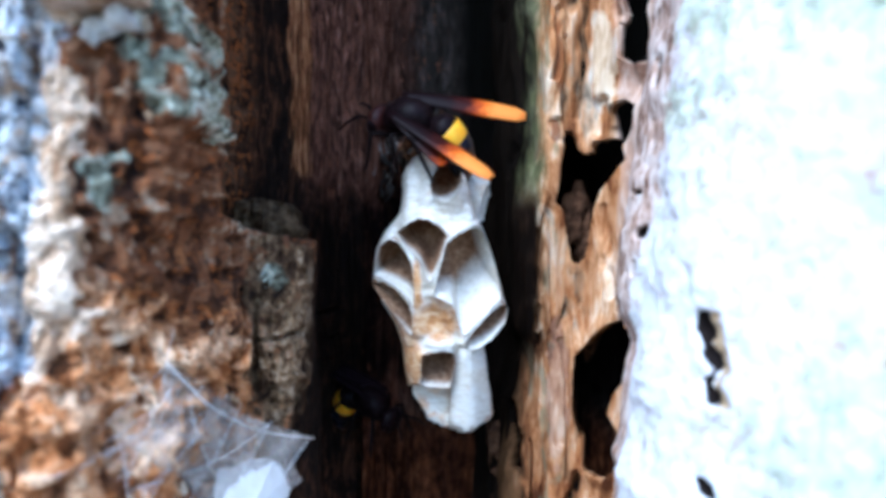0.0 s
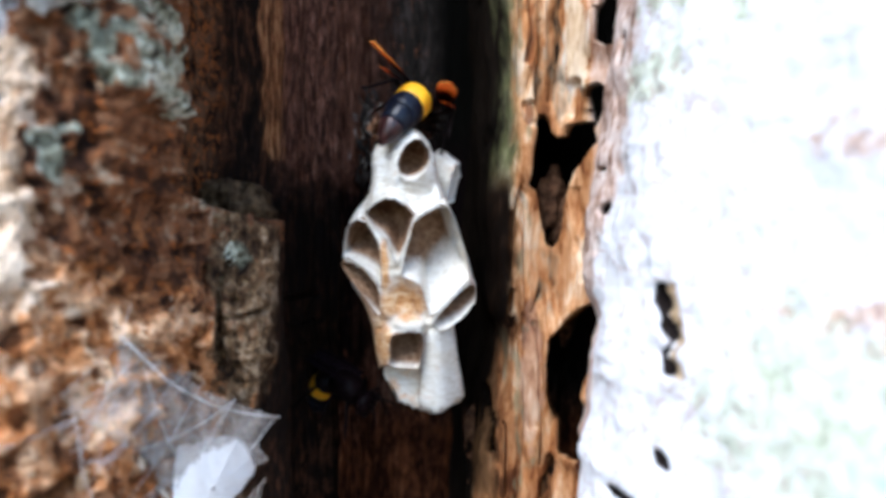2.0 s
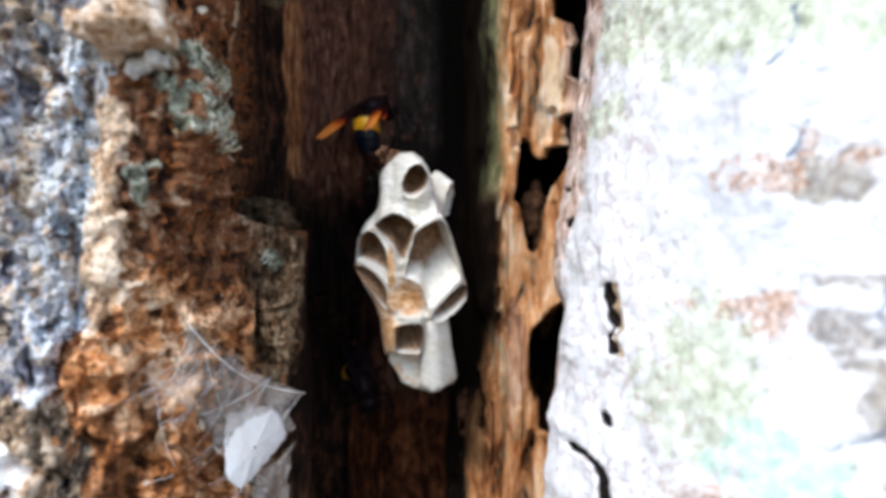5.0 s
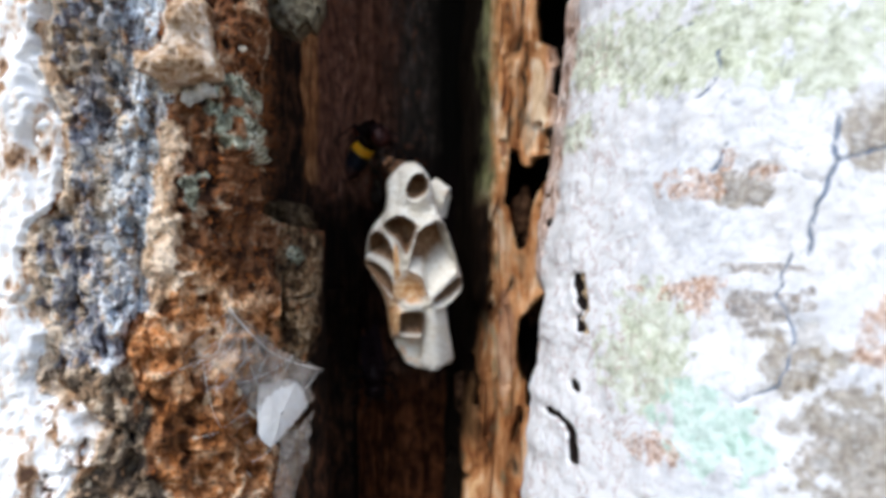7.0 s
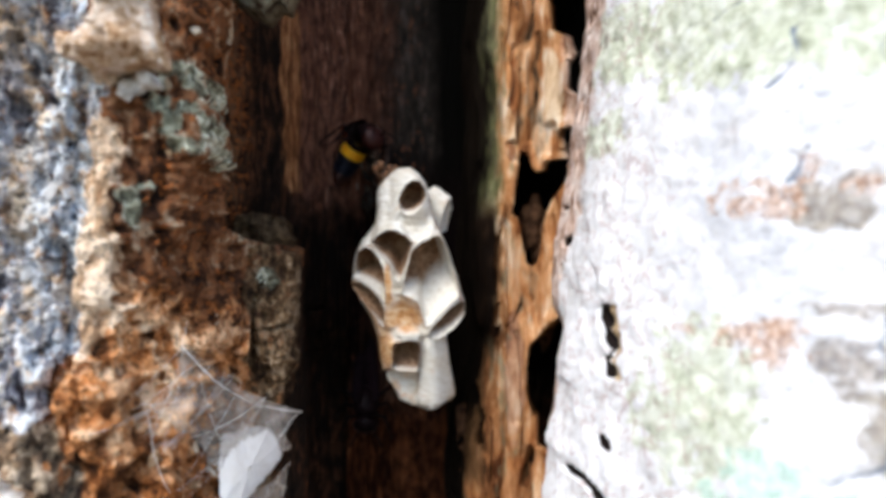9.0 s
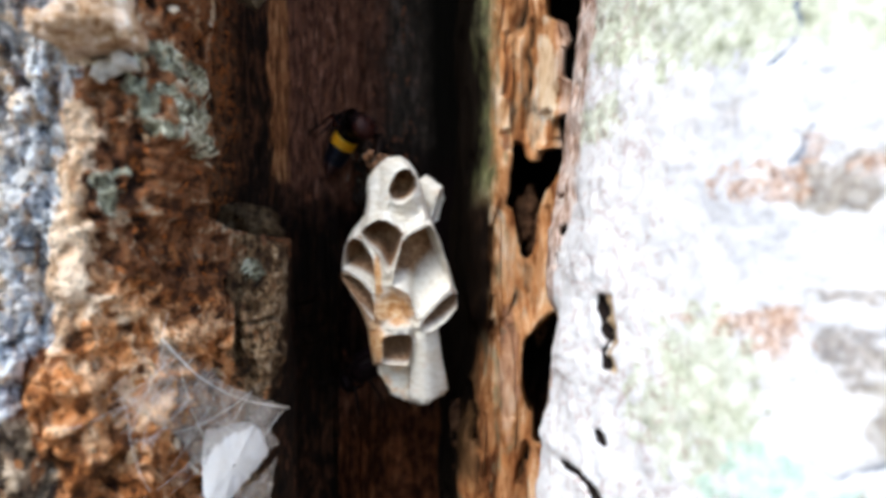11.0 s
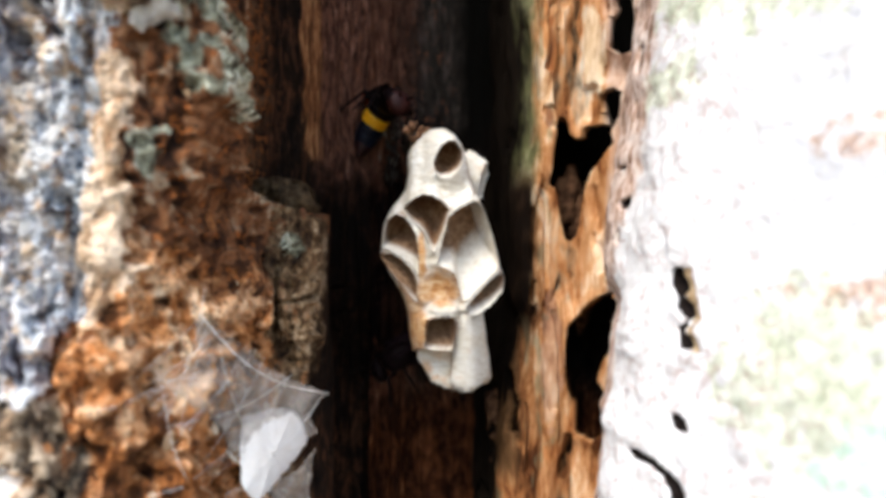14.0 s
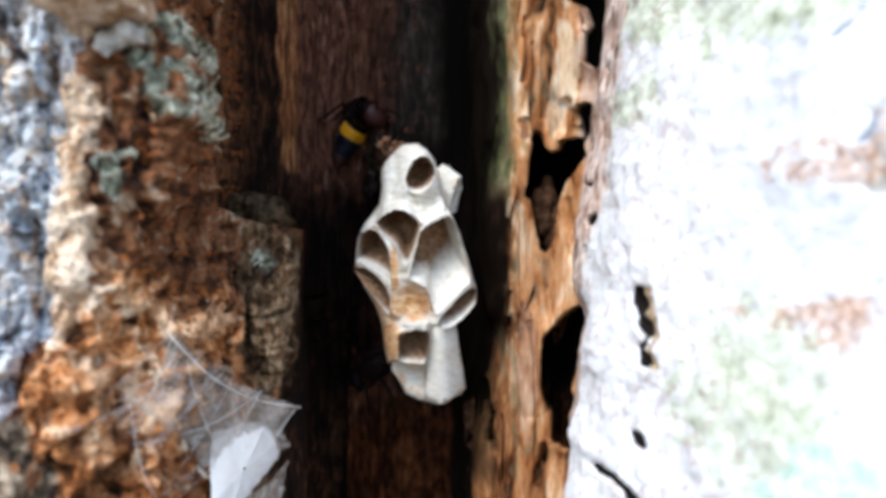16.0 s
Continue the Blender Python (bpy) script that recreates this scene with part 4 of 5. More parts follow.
def right_bark():
    line = [(62, 114), (50, 113), (38, 112), (33.4, 109.5), (32.2, 104), (33.1, 97), (34.2, 90), (37.5, 82), (42.3, 72.5), (48.5, 61.5), (52, 57), (57, 52.5), (63, 48), (70, 44), (85, 38), (110, 34), (150, 45), (215, 95), (255, 220), (190, 390), (0, 470)]
    total = curve_points(line, np.array([0.0, 1.0]))[2]
    st = graded(0, 0, 135 / total, 1, 0.36 / total, 1.25)
    p, n, _ = curve_points(line, st)
    z = HEIGHTS[:, None]
    s = (st * total)[None, :]
    zc = np.clip(z, -110, 110)
    x, y, zz = p[:, 0] + 0.13 * zc, p[:, 1] + 0.03 * zc, z + 0 * s
    x = x + 3.2 * smooth(-zz, 5, 12) * smooth(y, 95, 102) * (s < 60)
    near = smooth(-s, -62, -46) + 0 * zz
    x = x + near * (0.9 * fbm(zz / 7, zz * 0, 4, 50, 0.6))
    outer = smooth(-y, -110, -106)
    d = outer * (1.0 * fbm(s / 9, zz / 11, 4, 51) + 0.35 * fbm(s / 2.2, zz / 2.6, 4, 52, 0.6))
    eaten, crack, tan = 0 * zz, 0 * zz, 0 * zz
    # beetle slits
    for pts, r in (([(36.4, -4.4), (36.2, -6.5), (36.3, -9), (36.6, -10.8)], 0.3), ([(36.0, -12.4), (36.2, -15.0)], 0.22), ([(36.6, -10.6), (36.2, -12.6)], 0.08), ([(34.8, -25.0), (34.9, -25.9)], 0.5), ([(31.0, -31.9), (32.4, -32.0), (33.6, -32.8), (34.2, -34.3), (34.3, -36.5), (34.0, -39)], 0.5)):
        uneven = 0.25 * fbm(x / 1.2, zz / 1.6, 3, 55)
        gnawed = 0.4 * smooth(-(chain(x - 0.75, zz, pts, r + 0.12) + 1.3 * uneven), -0.2, 0.3) * outer * (zz < -3) * (zz > -20)
        here = smooth(-(chain(x, zz, pts, r) + uneven), -0.3, 0.3) * outer
        d, eaten, tan = d - 3.2 * here - 2 * gnawed, np.maximum(eaten, here), np.maximum(tan, gnawed)
    # cracks
    for pts, r in (
        ([(54.4, 32.4), (53.7, 27.9), (51.7, 25)], 0.16),
        ([(61.5, 30.2), (59.6, 24.4)], 0.06),
        ([(54.5, 16.8), (53.5, 13.8), (52.2, 12.7)], 0.16),
        ([(66, 20), (65.9, 16.5), (65.3, 13.2), (64.4, 9.4), (62.3, 3.8), (61.7, -0.3)], 0.22),
        ([(65.3, 13.2), (69.2, 14.1), (78, 15)], 0.2),
        ([(57.8, 11.6), (60.6, 12), (64.1, 10.1)], 0.08),
        ([(59.9, -0.3), (58.8, -6.9), (59.7, -12.6), (58.5, -18.8), (53.8, -22.3)], 0.12),
        ([(42.7, 2.3), (42, -3.4)], 0.03),
        ([(42, -3.4), (41.6, -12)], 0.0),
        ([(35, 2), (35.9, -2.5), (36.7, -4.2)], 0.05),
        ([(49, 37), (52, 38.5)], 0.1),
        ([(57, 40), (58.5, 46)], 0.1),
    ):
        c = chain(x + 0.7 * fbm(zz / 3, zz * 0, 3, 56), zz + 0.7 * fbm(x / 3, x * 0, 3, 57), pts, r)
        here = smooth(-c, -0.22, 0.12) * outer
        d, crack = d - 0.4 * here, np.maximum(crack, here * min(1.0, 0.35 + 5 * r))
    # small holes in the rim
    for pts, r in (([(101, 12.9), (103.5, 12.9)], 0.3), ([(98.3, 6.5), (99.7, 6.4)], 0.8), ([(99.7, 1.6), (99.9, 0)], 0.5), ([(102.0, 33.2), (101.5, 30.4)], 1.0), ([(104, 46), (103, 50)], 0.6), ([(101, 21), (101.5, 24)], 0.3)):
        here = smooth(-chain(y, zz, pts, r) + 0.2 * fbm(y / 1.5, zz / 1.5, 3, 58), -0.2, 0.35) * smooth(y, 94, 96) * (s < 60)
        d, eaten = d - 5 * here, np.maximum(eaten, here)
    x, y = x + d * n[:, 0], y + d * n[:, 1]
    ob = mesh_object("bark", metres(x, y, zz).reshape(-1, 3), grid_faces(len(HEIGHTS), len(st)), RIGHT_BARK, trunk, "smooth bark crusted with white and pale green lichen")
    for name, value in (("eaten", eaten), ("crack", crack), ("gnawed", tan)):
        ob.data.attributes.new(name, "FLOAT", "POINT").data.foreach_set("value", value.ravel().astype(np.float32))
    return ob


left = left_bark()
cavity()
wood()
right_bark()


def slab(outline, at, dome, seed, label, material=KNOT, name="knot"):
    """A weathered slab of bark that stands out of the face, with a broken outline."""
    step = 0.3
    c = np.array(outline)
    x, z = np.meshgrid(np.arange(c[:, 0].min() - 1.5, c[:, 0].max() + 1.5, step), np.arange(c[:, 1].min() - 1.5, c[:, 1].max() + 1.5, step))
    cut = -inside_polygon(x, z, outline) + 0.7 * fbm(x / 2.4, z / 2.4, 4, seed)
    y = at - dome * smooth(cut, 0, 2.6) - 1.5 * fbm(x / 4.5, z / 6, 3, seed + 5) - 2.0 * np.round(3 * fbm(x / 4.5, z / 5, 4, seed + 9)) / 3 - 0.6 * fbm(x / 1.1, z / 1.1, 3, seed + 7)
    verts, faces = cut_sheet(x, y, z, cut, step, step, metres(x, y + 7.5, z))
    mesh_object(name, verts, faces, material, trunk, label)


def knots():
    """Pale weathered slabs and knots on the left bark."""
    slab([(-38.9, 41.5), (-36.3, 44.4), (-32.0, 44.4), (-31.5, 37.2), (-30.0, 33.9), (-29.6, 31.6), (-32.0, 30.8), (-36.3, 30.3), (-39.6, 30.6), (-43.4, 32.6), (-43.8, 35.2), (-40.4, 36.6), (-38.6, 38.2)], 68.6, 3.4, 301, "pale tan slab of weathered bark")
    slab([(-37.4, 29.6), (-35.4, 30.4), (-32.9, 30.9), (-31.2, 29.9), (-30.9, 28.7), (-33.4, 28.2), (-35.9, 26.9), (-37.2, 27.9)], 72.5, 1.6, 331, "whitish flake of bark", PALE_FLAKE)
    slab([(-55, 60), (-45.5, 60), (-44.5, 50), (-46, 45.5), (-51, 44.5), (-54.5, 47)], 70.5, 2.6, 361, "pale tan slab of weathered bark")


def flakes():
    """Loose scales of bark, set on the outer face."""
    rnd = random.Random(5)
    shapes = []
    for k in range(8):
        bm = bmesh.new()
        count = 11
        top, low = [], []
        for i in range(count):
            a = 2 * math.pi * i / count
            r = 1 + 0.55 * noise.noise((math.cos(a) * 1.3, math.sin(a) * 1.3, k * 3.7))
            x, z = 0.8 * r * math.cos(a), 1.25 * r * math.sin(a)
            top.append(bm.verts.new((x, -0.16 - 0.12 * rnd.random(), z)))
            low.append(bm.verts.new((x * 1.08, 0.35, z * 1.08)))
        mid = bm.verts.new((0, -0.42, 0))
        for i in range(count):
            j = (i + 1) % count
            bm.faces.new((top[i], top[j], mid))
            bm.faces.new((low[i], low[j], top[j], top[i]))
        bmesh.ops.recalc_face_normals(bm, faces=bm.faces)
        me = bpy.data.meshes.new("bark_scale")
        bm.to_mesh(me)
        bm.free()
        shapes.append(me)
    verts = left.data.vertices
    made = 0
    zones = {True: [], False: []}
    for me in shapes:
        a = me.copy()
        a.materials.append(SCALE_RUST)
        b = me.copy()
        b.materials.append(SCALE_GREY)
        zones[True].append(a), zones[False].append(b)
    while made < 120:
        v = verts[rnd.randrange(len(verts))]
        x, y, z = v.co.x * 1000, v.co.y * 1000, (v.co.z - 1.5) * 1000
        if not (-54 < x < -21 and 60 < y < 104 and -55 < z < 58) or rnd.random() > 0.5 + 0.5 * lumps(np.array(x / 7), np.array(z / 9), 77):
            continue
        size = rnd.uniform(0.45, 0.95) / 1000
        turn = v.normal.to_track_quat("-Y", "Z") @ Euler((rnd.uniform(-0.35, 0.35), rnd.uniform(-0.5, 0.5), rnd.uniform(-0.35, 0.35))).to_quaternion()
        ob = new("bark_scale", rnd.choice(zones[x > -43 + 2 * rnd.random() or z < -18]))
        ob.parent = trunk
        ob.matrix_basis = Matrix.LocRotScale(v.co, turn, (size, size * 0.5, size * rnd.uniform(0.8, 1.7)))
        made += 1


# ---- the nest ----
nest = new("wasp_nest")
tagged(nest, "small grey paper wasp nest with open cells hanging in the cleft", "wasp nest")


def front(x, z):
    return 111 + 0.045 * (x - 3.5) ** 2 + 0.011 * (z - 4) ** 2


def ring_through(corners, count):
    c = [Vector(p) for p in corners]
    n, out = len(c), []
    for k in range(count):
        f = k * n / count
        i, t = int(f), f - int(f)
        a, b, d, e = c[i - 1], c[i], c[(i + 1) % n], c[(i + 2) % n]
        curve = 0.5 * (2 * b + (d - a) * t + (2 * a - 5 * b + 4 * d - e) * t**2 + (3 * b - a - 3 * d + e) * t**3)
        out.append(curve.lerp(b.lerp(d, t), 0.9))
    return out


def cell(mouth, base, radius, material=PAPER, capped=False, wall=0.12, bulge=0.1, flat=1.0, seed=0):
    """A paper cell: outer wall from a round base to its mouth, a thin lip, and a lined hollow."""
    count, rings = 36, 10
    rim = ring_through([(p[0], p[2] if len(p) > 2 else front(p[0], p[1]), p[1]) for p in mouth], count)
    mid = sum(rim, Vector()) / count
    foot = Vector(base)
    axis = (mid - foot).normalized()
    foots = []
    for p in rim:
        r = p - mid
        r = r - axis * r.dot(axis)
        foots.append(foot + r)
    wide = sum((p - foot).length for p in foots) / count
    foots = [foot + (p - foot) * (radius / wide) for p in foots]
    rnd = random.Random(seed)
    bm = bmesh.new()
    loops = []
    for k in range(rings + 1):
        t = k / rings
        loop = []
        for i, (a, b) in enumerate(zip(foots, rim)):
            p = a.lerp(b, t)
            out = p - foot.lerp(mid, t)
            p = p + axis * (t**6) * (0.9 * noise.noise((i * 0.55, seed, 3.1)) + 0.5 * noise.noise((i * 1.3, seed, 7.7)))
            p = p + out * bulge * math.sin(math.pi * t) + out.normalized() * 0.12 * math.sin(7 * t + 1.7 * noise.noise((i * 0.3, k * 0.8, seed)) * 3)
            loop.append(bm.verts.new(mm(*p)))
        loops.append(loop)
    lined = []
    if capped:
        for t, up in ((0.8, 0.9), (0.5, 1.5), (0.2, 1.8)):
            lined.append([bm.verts.new(mm(*(mid.lerp(p, t) + axis * up * flat + 0.15 * Vector((rnd.uniform(-1, 1), rnd.uniform(-1, 1), rnd.uniform(-1, 1)))))) for p in rim])
    else:
        for t in (0.0, 0.08, 0.25, 0.45, 0.65, 0.85):
            loop = []
            for a, b in zip(foots, rim):
                p = b.lerp(a, t)
                c = mid.lerp(foot, t)
                r = p - c
                loop.append(bm.verts.new(mm(*(c + r * max(0.2, 1 - wall / max(r.length, 0.5)) * (1 - 0.25 * t)))))
            lined.append(loop)
    allrings = loops + lined
    for a, b in zip(allrings, allrings[1:]):
        for i in range(count):
            bm.faces.new((a[i], a[(i + 1) % count], b[(i + 1) % count], b[i]))
    bm.faces.new(allrings[-1])
    bm.faces.new(loops[0][::-1])
    first = len(loops) - 1
    ob = part("cell", bm, material, nest)
    if not capped:
        ob.data.materials.append(LINING)
        for f in ob.data.polygons:
            if f.index >= (first + 2) * count and f.index < len(ob.data.polygons) - 1:
                f.material_index = 1
    return ob


MOUTHS = [
    [(1.3, 14.8), (1.8, 16.7), (2.8, 18.4), (4.0, 19.2), (5.3, 19.0), (6.3, 17.6), (6.4, 15.4), (5.6, 13.6), (4.2, 12.6), (2.7, 12.4), (1.6, 13.3)],
    [(-4.3, 6.6), (-2.8, 8.0), (-1.1, 8.8), (0.7, 8.7), (2.4, 7.6), (4.0, 5.6), (3.3, 3.5), (2.1, 1.3), (1.1, -1.4), (0.3, -0.3), (-0.5, 1.9), (-1.6, 3.3), (-3.1, 4.4)],
    [(-8.6, 1.4), (-7.9, 4.2), (-6.2, 5.3), (-4.5, 4.7), (-3.2, 3.0), (-2.4, 1.4), (-2.1, -1.0), (-2.0, -3.7), (-2.2, -5.6), (-3.0, -4.2), (-4.9, -2.4), (-7.3, -1.2), (-8.8, -0.6)],
    [(3.8, 3.2), (4.4, 4.9), (6.2, 6.3), (8.2, 7.4), (9.5, 7.1), (10.7, 5.0), (12.0, 1.1), (12.8, -2.4), (13.2, -4.8), (11.0, -6.8), (8.5, -9.4), (6.7, -10.4), (6.1, -8.3), (5.4, -5.5), (3.9, -4.6), (2.2, -3.8), (2.7, -1.0)],
    [(-9.4, -2.5), (-7.3, -2.2), (-5.2, -3.4), (-3.3, -5.3), (-2.5, -7.2), (-2.4, -11.0), (-3.1, -10.6), (-5.0, -8.0), (-7.4, -5.3)],
    [(13.8, -6.2), (11.3, -8.0), (8.7, -10.7), (7.3, -12.4), (8.2, -13.5), (9.6, -13.5), (12.0, -12.0), (14.3, -9.4), (14.6, -7.0)],
    [(-0.2, -15.2), (1.5, -14.6), (3.4, -14.3), (4.8, -14.6), (5.2, -16.0), (4.9, -18.7), (4.6, -20.0), (4.3, -20.9), (0.5, -20.7), (-0.5, -20.3)],
]
# how far back and up each hollow runs, how much of it is pale, and how far the brown leans to one side as painted shade
HOLLOWS = [(9, 2.5, 0.12, 0), (10, 3.0, -0.02, -0.02), (9, 3.5, 0.14, 0.0), (9, 6.5, 0.40, 0.055), (8, 5.0, -0.2, 0), (7, 5.0, 0.02, 0), (8, 4.5, -0.12, 0)]
OUTLINE = [(-1.6, 21.4), (0.5, 22.8), (3.3, 22.9), (5.4, 21.0), (6.5, 19.4), (7.5, 17.0), (8.2, 13.5), (9.6, 8.7), (10.7, 6.6), (12.0, 3.2), (13.1, -0.3), (14.3, -4.5), (15.0, -6.0), (15.0, -9.6), (12.4, -12.4), (9.3, -14.0), (7.2, -14.3), (5.8, -15.4), (5.5, -18.5), (5.4, -22.0), (3.2, -21.9), (0.3, -22.5), (-1.9, -21.6), (-3.5, -22.3), (-4.1, -17.5), (-4.3, -13.8), (-5.7, -9.5), (-7.9, -6.0), (-10.0, -1.8), (-9.7, 1.1), (-9.2, 4.0), (-8.1, 6.1), (-6.1, 8.8), (-4.6, 10.8), (-4.2, 14.3), (-4.2, 17.9), (-3.0, 20.0)]


def comb():
    """The front of the comb: one paper skin with the cell mouths cut through it."""
    step = 0.2
    x, z = np.meshgrid(np.arange(-11, 16.5, step), np.arange(-24, 24.5, step))
    ragged = 0.12 * fbm(x / 0.9, z / 0.9, 3, 70) + 0.1 * fbm(x / 2.4, z / 2.4, 2, 73)
    gaps = [inside_polygon(x, z, m) for m in MOUTHS]
    gap = np.minimum.reduce(gaps) - 0.3
    rim = -inside_polygon(x, z, OUTLINE)
    cut = np.minimum(gap, rim) + ragged
    y = front(x, z) - 0.9 + 1.9 * np.clip(gap / 3.0, 0, 1) ** 0.8
    # each cell's front wall swells above its mouth and steps back below it
    for (cx, cz, rx, rz), out in (((3.2, 21.0, 4, 3.2), -0.8), ((0, 11, 4.2, 2.4), -0.6), ((8.5, 9.8, 3.0, 2.2), -0.4), ((2.4, -9.3, 3.6, 3.6), 1.0), ((3.2, -13.0, 3.8, 0.9), -1.3), ((-1.9, -17.5, 1.7, 4.5), -0.9), ((6, 10.6, 1.4, 1.4), 1.2), ((-5.5, 10, 1.2, 5), 1.4)):
        y = y + out * bell(x, z, cx, cz, rx, rz)
    # valleys where neighbouring cells meet
    for pts, r, deep in (([(2.2, 11.6), (3.9, 6.4)], 0.1, 0.9), ([(-4.0, 14.5), (-4.6, 9), (-4.9, 5.8)], 0.1, 0.9), ([(7.4, 12.5), (6.8, 9.0)], 0.1, 0.8), ([(-1.2, 20), (-0.6, 14.5), (-1.6, 11)], 0.0, 0.5), ([(5.6, -8.5), (6.4, -12), (6.0, -14)], 0.1, 1.0), ([(-2.5, -11.5), (0.2, -13.6)], 0.1, 0.7)):
        y = y + deep * smooth(-chain(x, z, pts, r), -1.3, 0.0)
    y = y + 0.3 * fbm(x / 2.6, z / 2.6, 4, 71, 0.55) + 0.05 * np.sin(3.1 * z + 2.0 * fbm(x / 4, z / 4, 2, 72) * 3)
    y = y + 3.0 * smooth(-np.minimum(cut, 2), -1.2, 0.0) * smooth(-rim, -1.4, 0.0)
    thick = 0.2 + 9.0 * smooth(-rim, -0.5, 0.1)
    back = metres(3 + (x - 3) * (1 - 0.035 * thick), y + thick, z)
    verts, faces = cut_sheet(x, y, z, cut, step, step, back)
    return mesh_object("comb_face", verts, faces, COMB_PAPER, nest)


def hollow(mouth, seed, back, up, brown, lean):
    """The lined inside of a cell, running up and back from its mouth."""
    count = 40
    rim = [Vector((p.x, front(p.x, p.z) - 0.9, p.z)) for p in ring_through([(a, 0, b) for a, b in mouth], count)]
    mid = sum(rim, Vector()) / count
    foot = Vector((mid.x * 0.75 + 0.6, mid.y + back, mid.z + up))
    bm = bmesh.new()
    loops, depth = [], []
    for t in (0, 0.05, 0.12, 0.22, 0.34, 0.48, 0.64, 0.82, 1.0):
        c = mid.lerp(foot, t)
        loops.append([bm.verts.new(mm(*(c + (p - mid) * (1.09 - 0.48 * t * t) + Vector((0, 0.15 * noise.noise((i * 0.4, t * 5, seed)), 0))))) for i, p in enumerate(rim)])
        # Extra brown at the top and one side is shade put into the lining
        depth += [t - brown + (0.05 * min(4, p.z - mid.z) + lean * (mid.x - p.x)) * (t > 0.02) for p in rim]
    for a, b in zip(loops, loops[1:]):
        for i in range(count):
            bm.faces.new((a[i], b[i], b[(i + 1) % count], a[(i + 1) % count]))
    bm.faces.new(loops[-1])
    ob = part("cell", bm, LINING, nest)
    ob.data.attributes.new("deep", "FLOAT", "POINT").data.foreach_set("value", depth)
    return ob


comb()
for k, (m, inward) in enumerate(zip(MOUTHS, HOLLOWS)):
    hollow(m, k, *inward)
cell([(11.9, 16.9, 122), (12.3, 14.5, 124), (10.9, 9.6, 124), (9.6, 8.6, 122), (10.2, 12.8, 120.2), (11.2, 15.6, 120.2)], (6.4, 124, 15.6), 3.6, bulge=0.02, seed=2)
cell([(4.3, -29.5, 121.5), (7.4, -30.0, 119.6), (9.2, -29.4, 119.9), (12.9, -27.9, 123.4), (12.6, -27.2, 130), (8, -27.6, 132), (4.4, -29, 129)], (7.8, 118.2, -12.5), 3.2, bulge=0.0, seed=11)
cell([(-2.6, -23.8, 125), (0.6, -28.6, 123.6), (4.3, -30.0, 123), (4.2, -29, 131), (-2, -25, 133)], (1.6, 127.5, -13), 3.8, DULL_PAPER, seed=12)


def bead(bm, at, size, turn=(0, 0, 0), cuts=2, rough=0.0, seed=0):
    """A lumpy ellipsoid, in the space of mm()."""
    made = bmesh.ops.create_icosphere(bm, subdivisions=cuts, radius=1)["verts"]
    m = Euler(turn).to_matrix()
    for v in made:
        k = 1 + rough * (noise.noise(v.co * 1.7 + Vector((seed * 3.1, 0, 0))) + 0.4 * noise.noise(v.co * 4.7 + Vector((0, seed * 2.3, 0))))
        v.co = mm(*(Vector(at) + m @ Vector((v.co.x * size[0], v.co.y * size[1], v.co.z * size[2])) * k))
    return made


bm = bmesh.new()
bead(bm, (1.5, 130, 6), (6.0, 5.0, 14), (0, 0, 0), 3, 0.25, 1)
bead(bm, (3.5, 130, -12), (5, 4.0, 8), (0, 0, 0), 3, 0.25, 2)
part("comb_core", bm, PAPER, nest)


knots()
flakes()
slab([(-34, 12.6), (-29.5, 13.2), (-27, 12.2), (-24, 12.0), (-22.6, 9), (-22.4, 2), (-23, -6), (-34, -6)], 114.5, 1.5, 391, "dim broken stub of bark", STUB, "bark_stub")
slab([(-27, 64), (-15.5, 64), (-15.6, 52), (-17.0, 47.5), (-19, 48.5), (-21, 46.2), (-23, 47.5), (-27, 50)], 90, 0.8, 421, "overhanging stub of bark with grey-green lichen", MOSSY, "bark_stub")
slab([(10.5, -63), (12, -58), (14.5, -61), (16.4, -66), (17.2, -78), (16.5, -100), (11.5, -100), (10.2, -80)], 146, 1.2, 451, "split strip of tan wood", WOOD, "wood_splinter")
slab([(13.6, -38), (16.5, -34), (18.4, -44), (18, -58), (15.2, -60), (14.2, -50)], 148, 1.0, 481, "crumbly brown splinter of rotten wood", ROT, "wood_splinter")
bm = bmesh.new()
for k in range(7):
    bead(bm, (34.5 + 2.0 * (k % 4), 152 + 1.2 * (k % 2), 13 - 4.6 * k), (2.6, 2.4, 6.5), (0.05 * k, 0.1, 0.2), 3, 0.6, k + 20)
part("inner_rot", bm, ROT, trunk, "crumbly brown rot inside the hollow")


def tube(bm, points, radii, sides=8, scale=mm):
    """A tapered tube along points."""
    loops = []
    pts = [Vector(p) for p in points]
    for k, (p, r) in enumerate(zip(pts, radii)):
        way = (pts[min(k + 1, len(pts) - 1)] - pts[max(k - 1, 0)]).normalized()
        side = way.cross(Vector((0.13, 0.21, 0.97)) if abs(way.z) < 0.9 else Vector((1, 0, 0))).normalized()
        other = way.cross(side)
        loops.append([bm.verts.new(scale(*(p + r * (math.cos(a) * side + math.sin(a) * other)))) for a in (2 * math.pi * i / sides for i in range(sides))])
    for a, b in zip(loops, loops[1:]):
        for i in range(sides):
            bm.faces.new((a[i], a[(i + 1) % sides], b[(i + 1) % sides], b[i]))
    bm.faces.new(loops[0][::-1]), bm.faces.new(loops[-1])


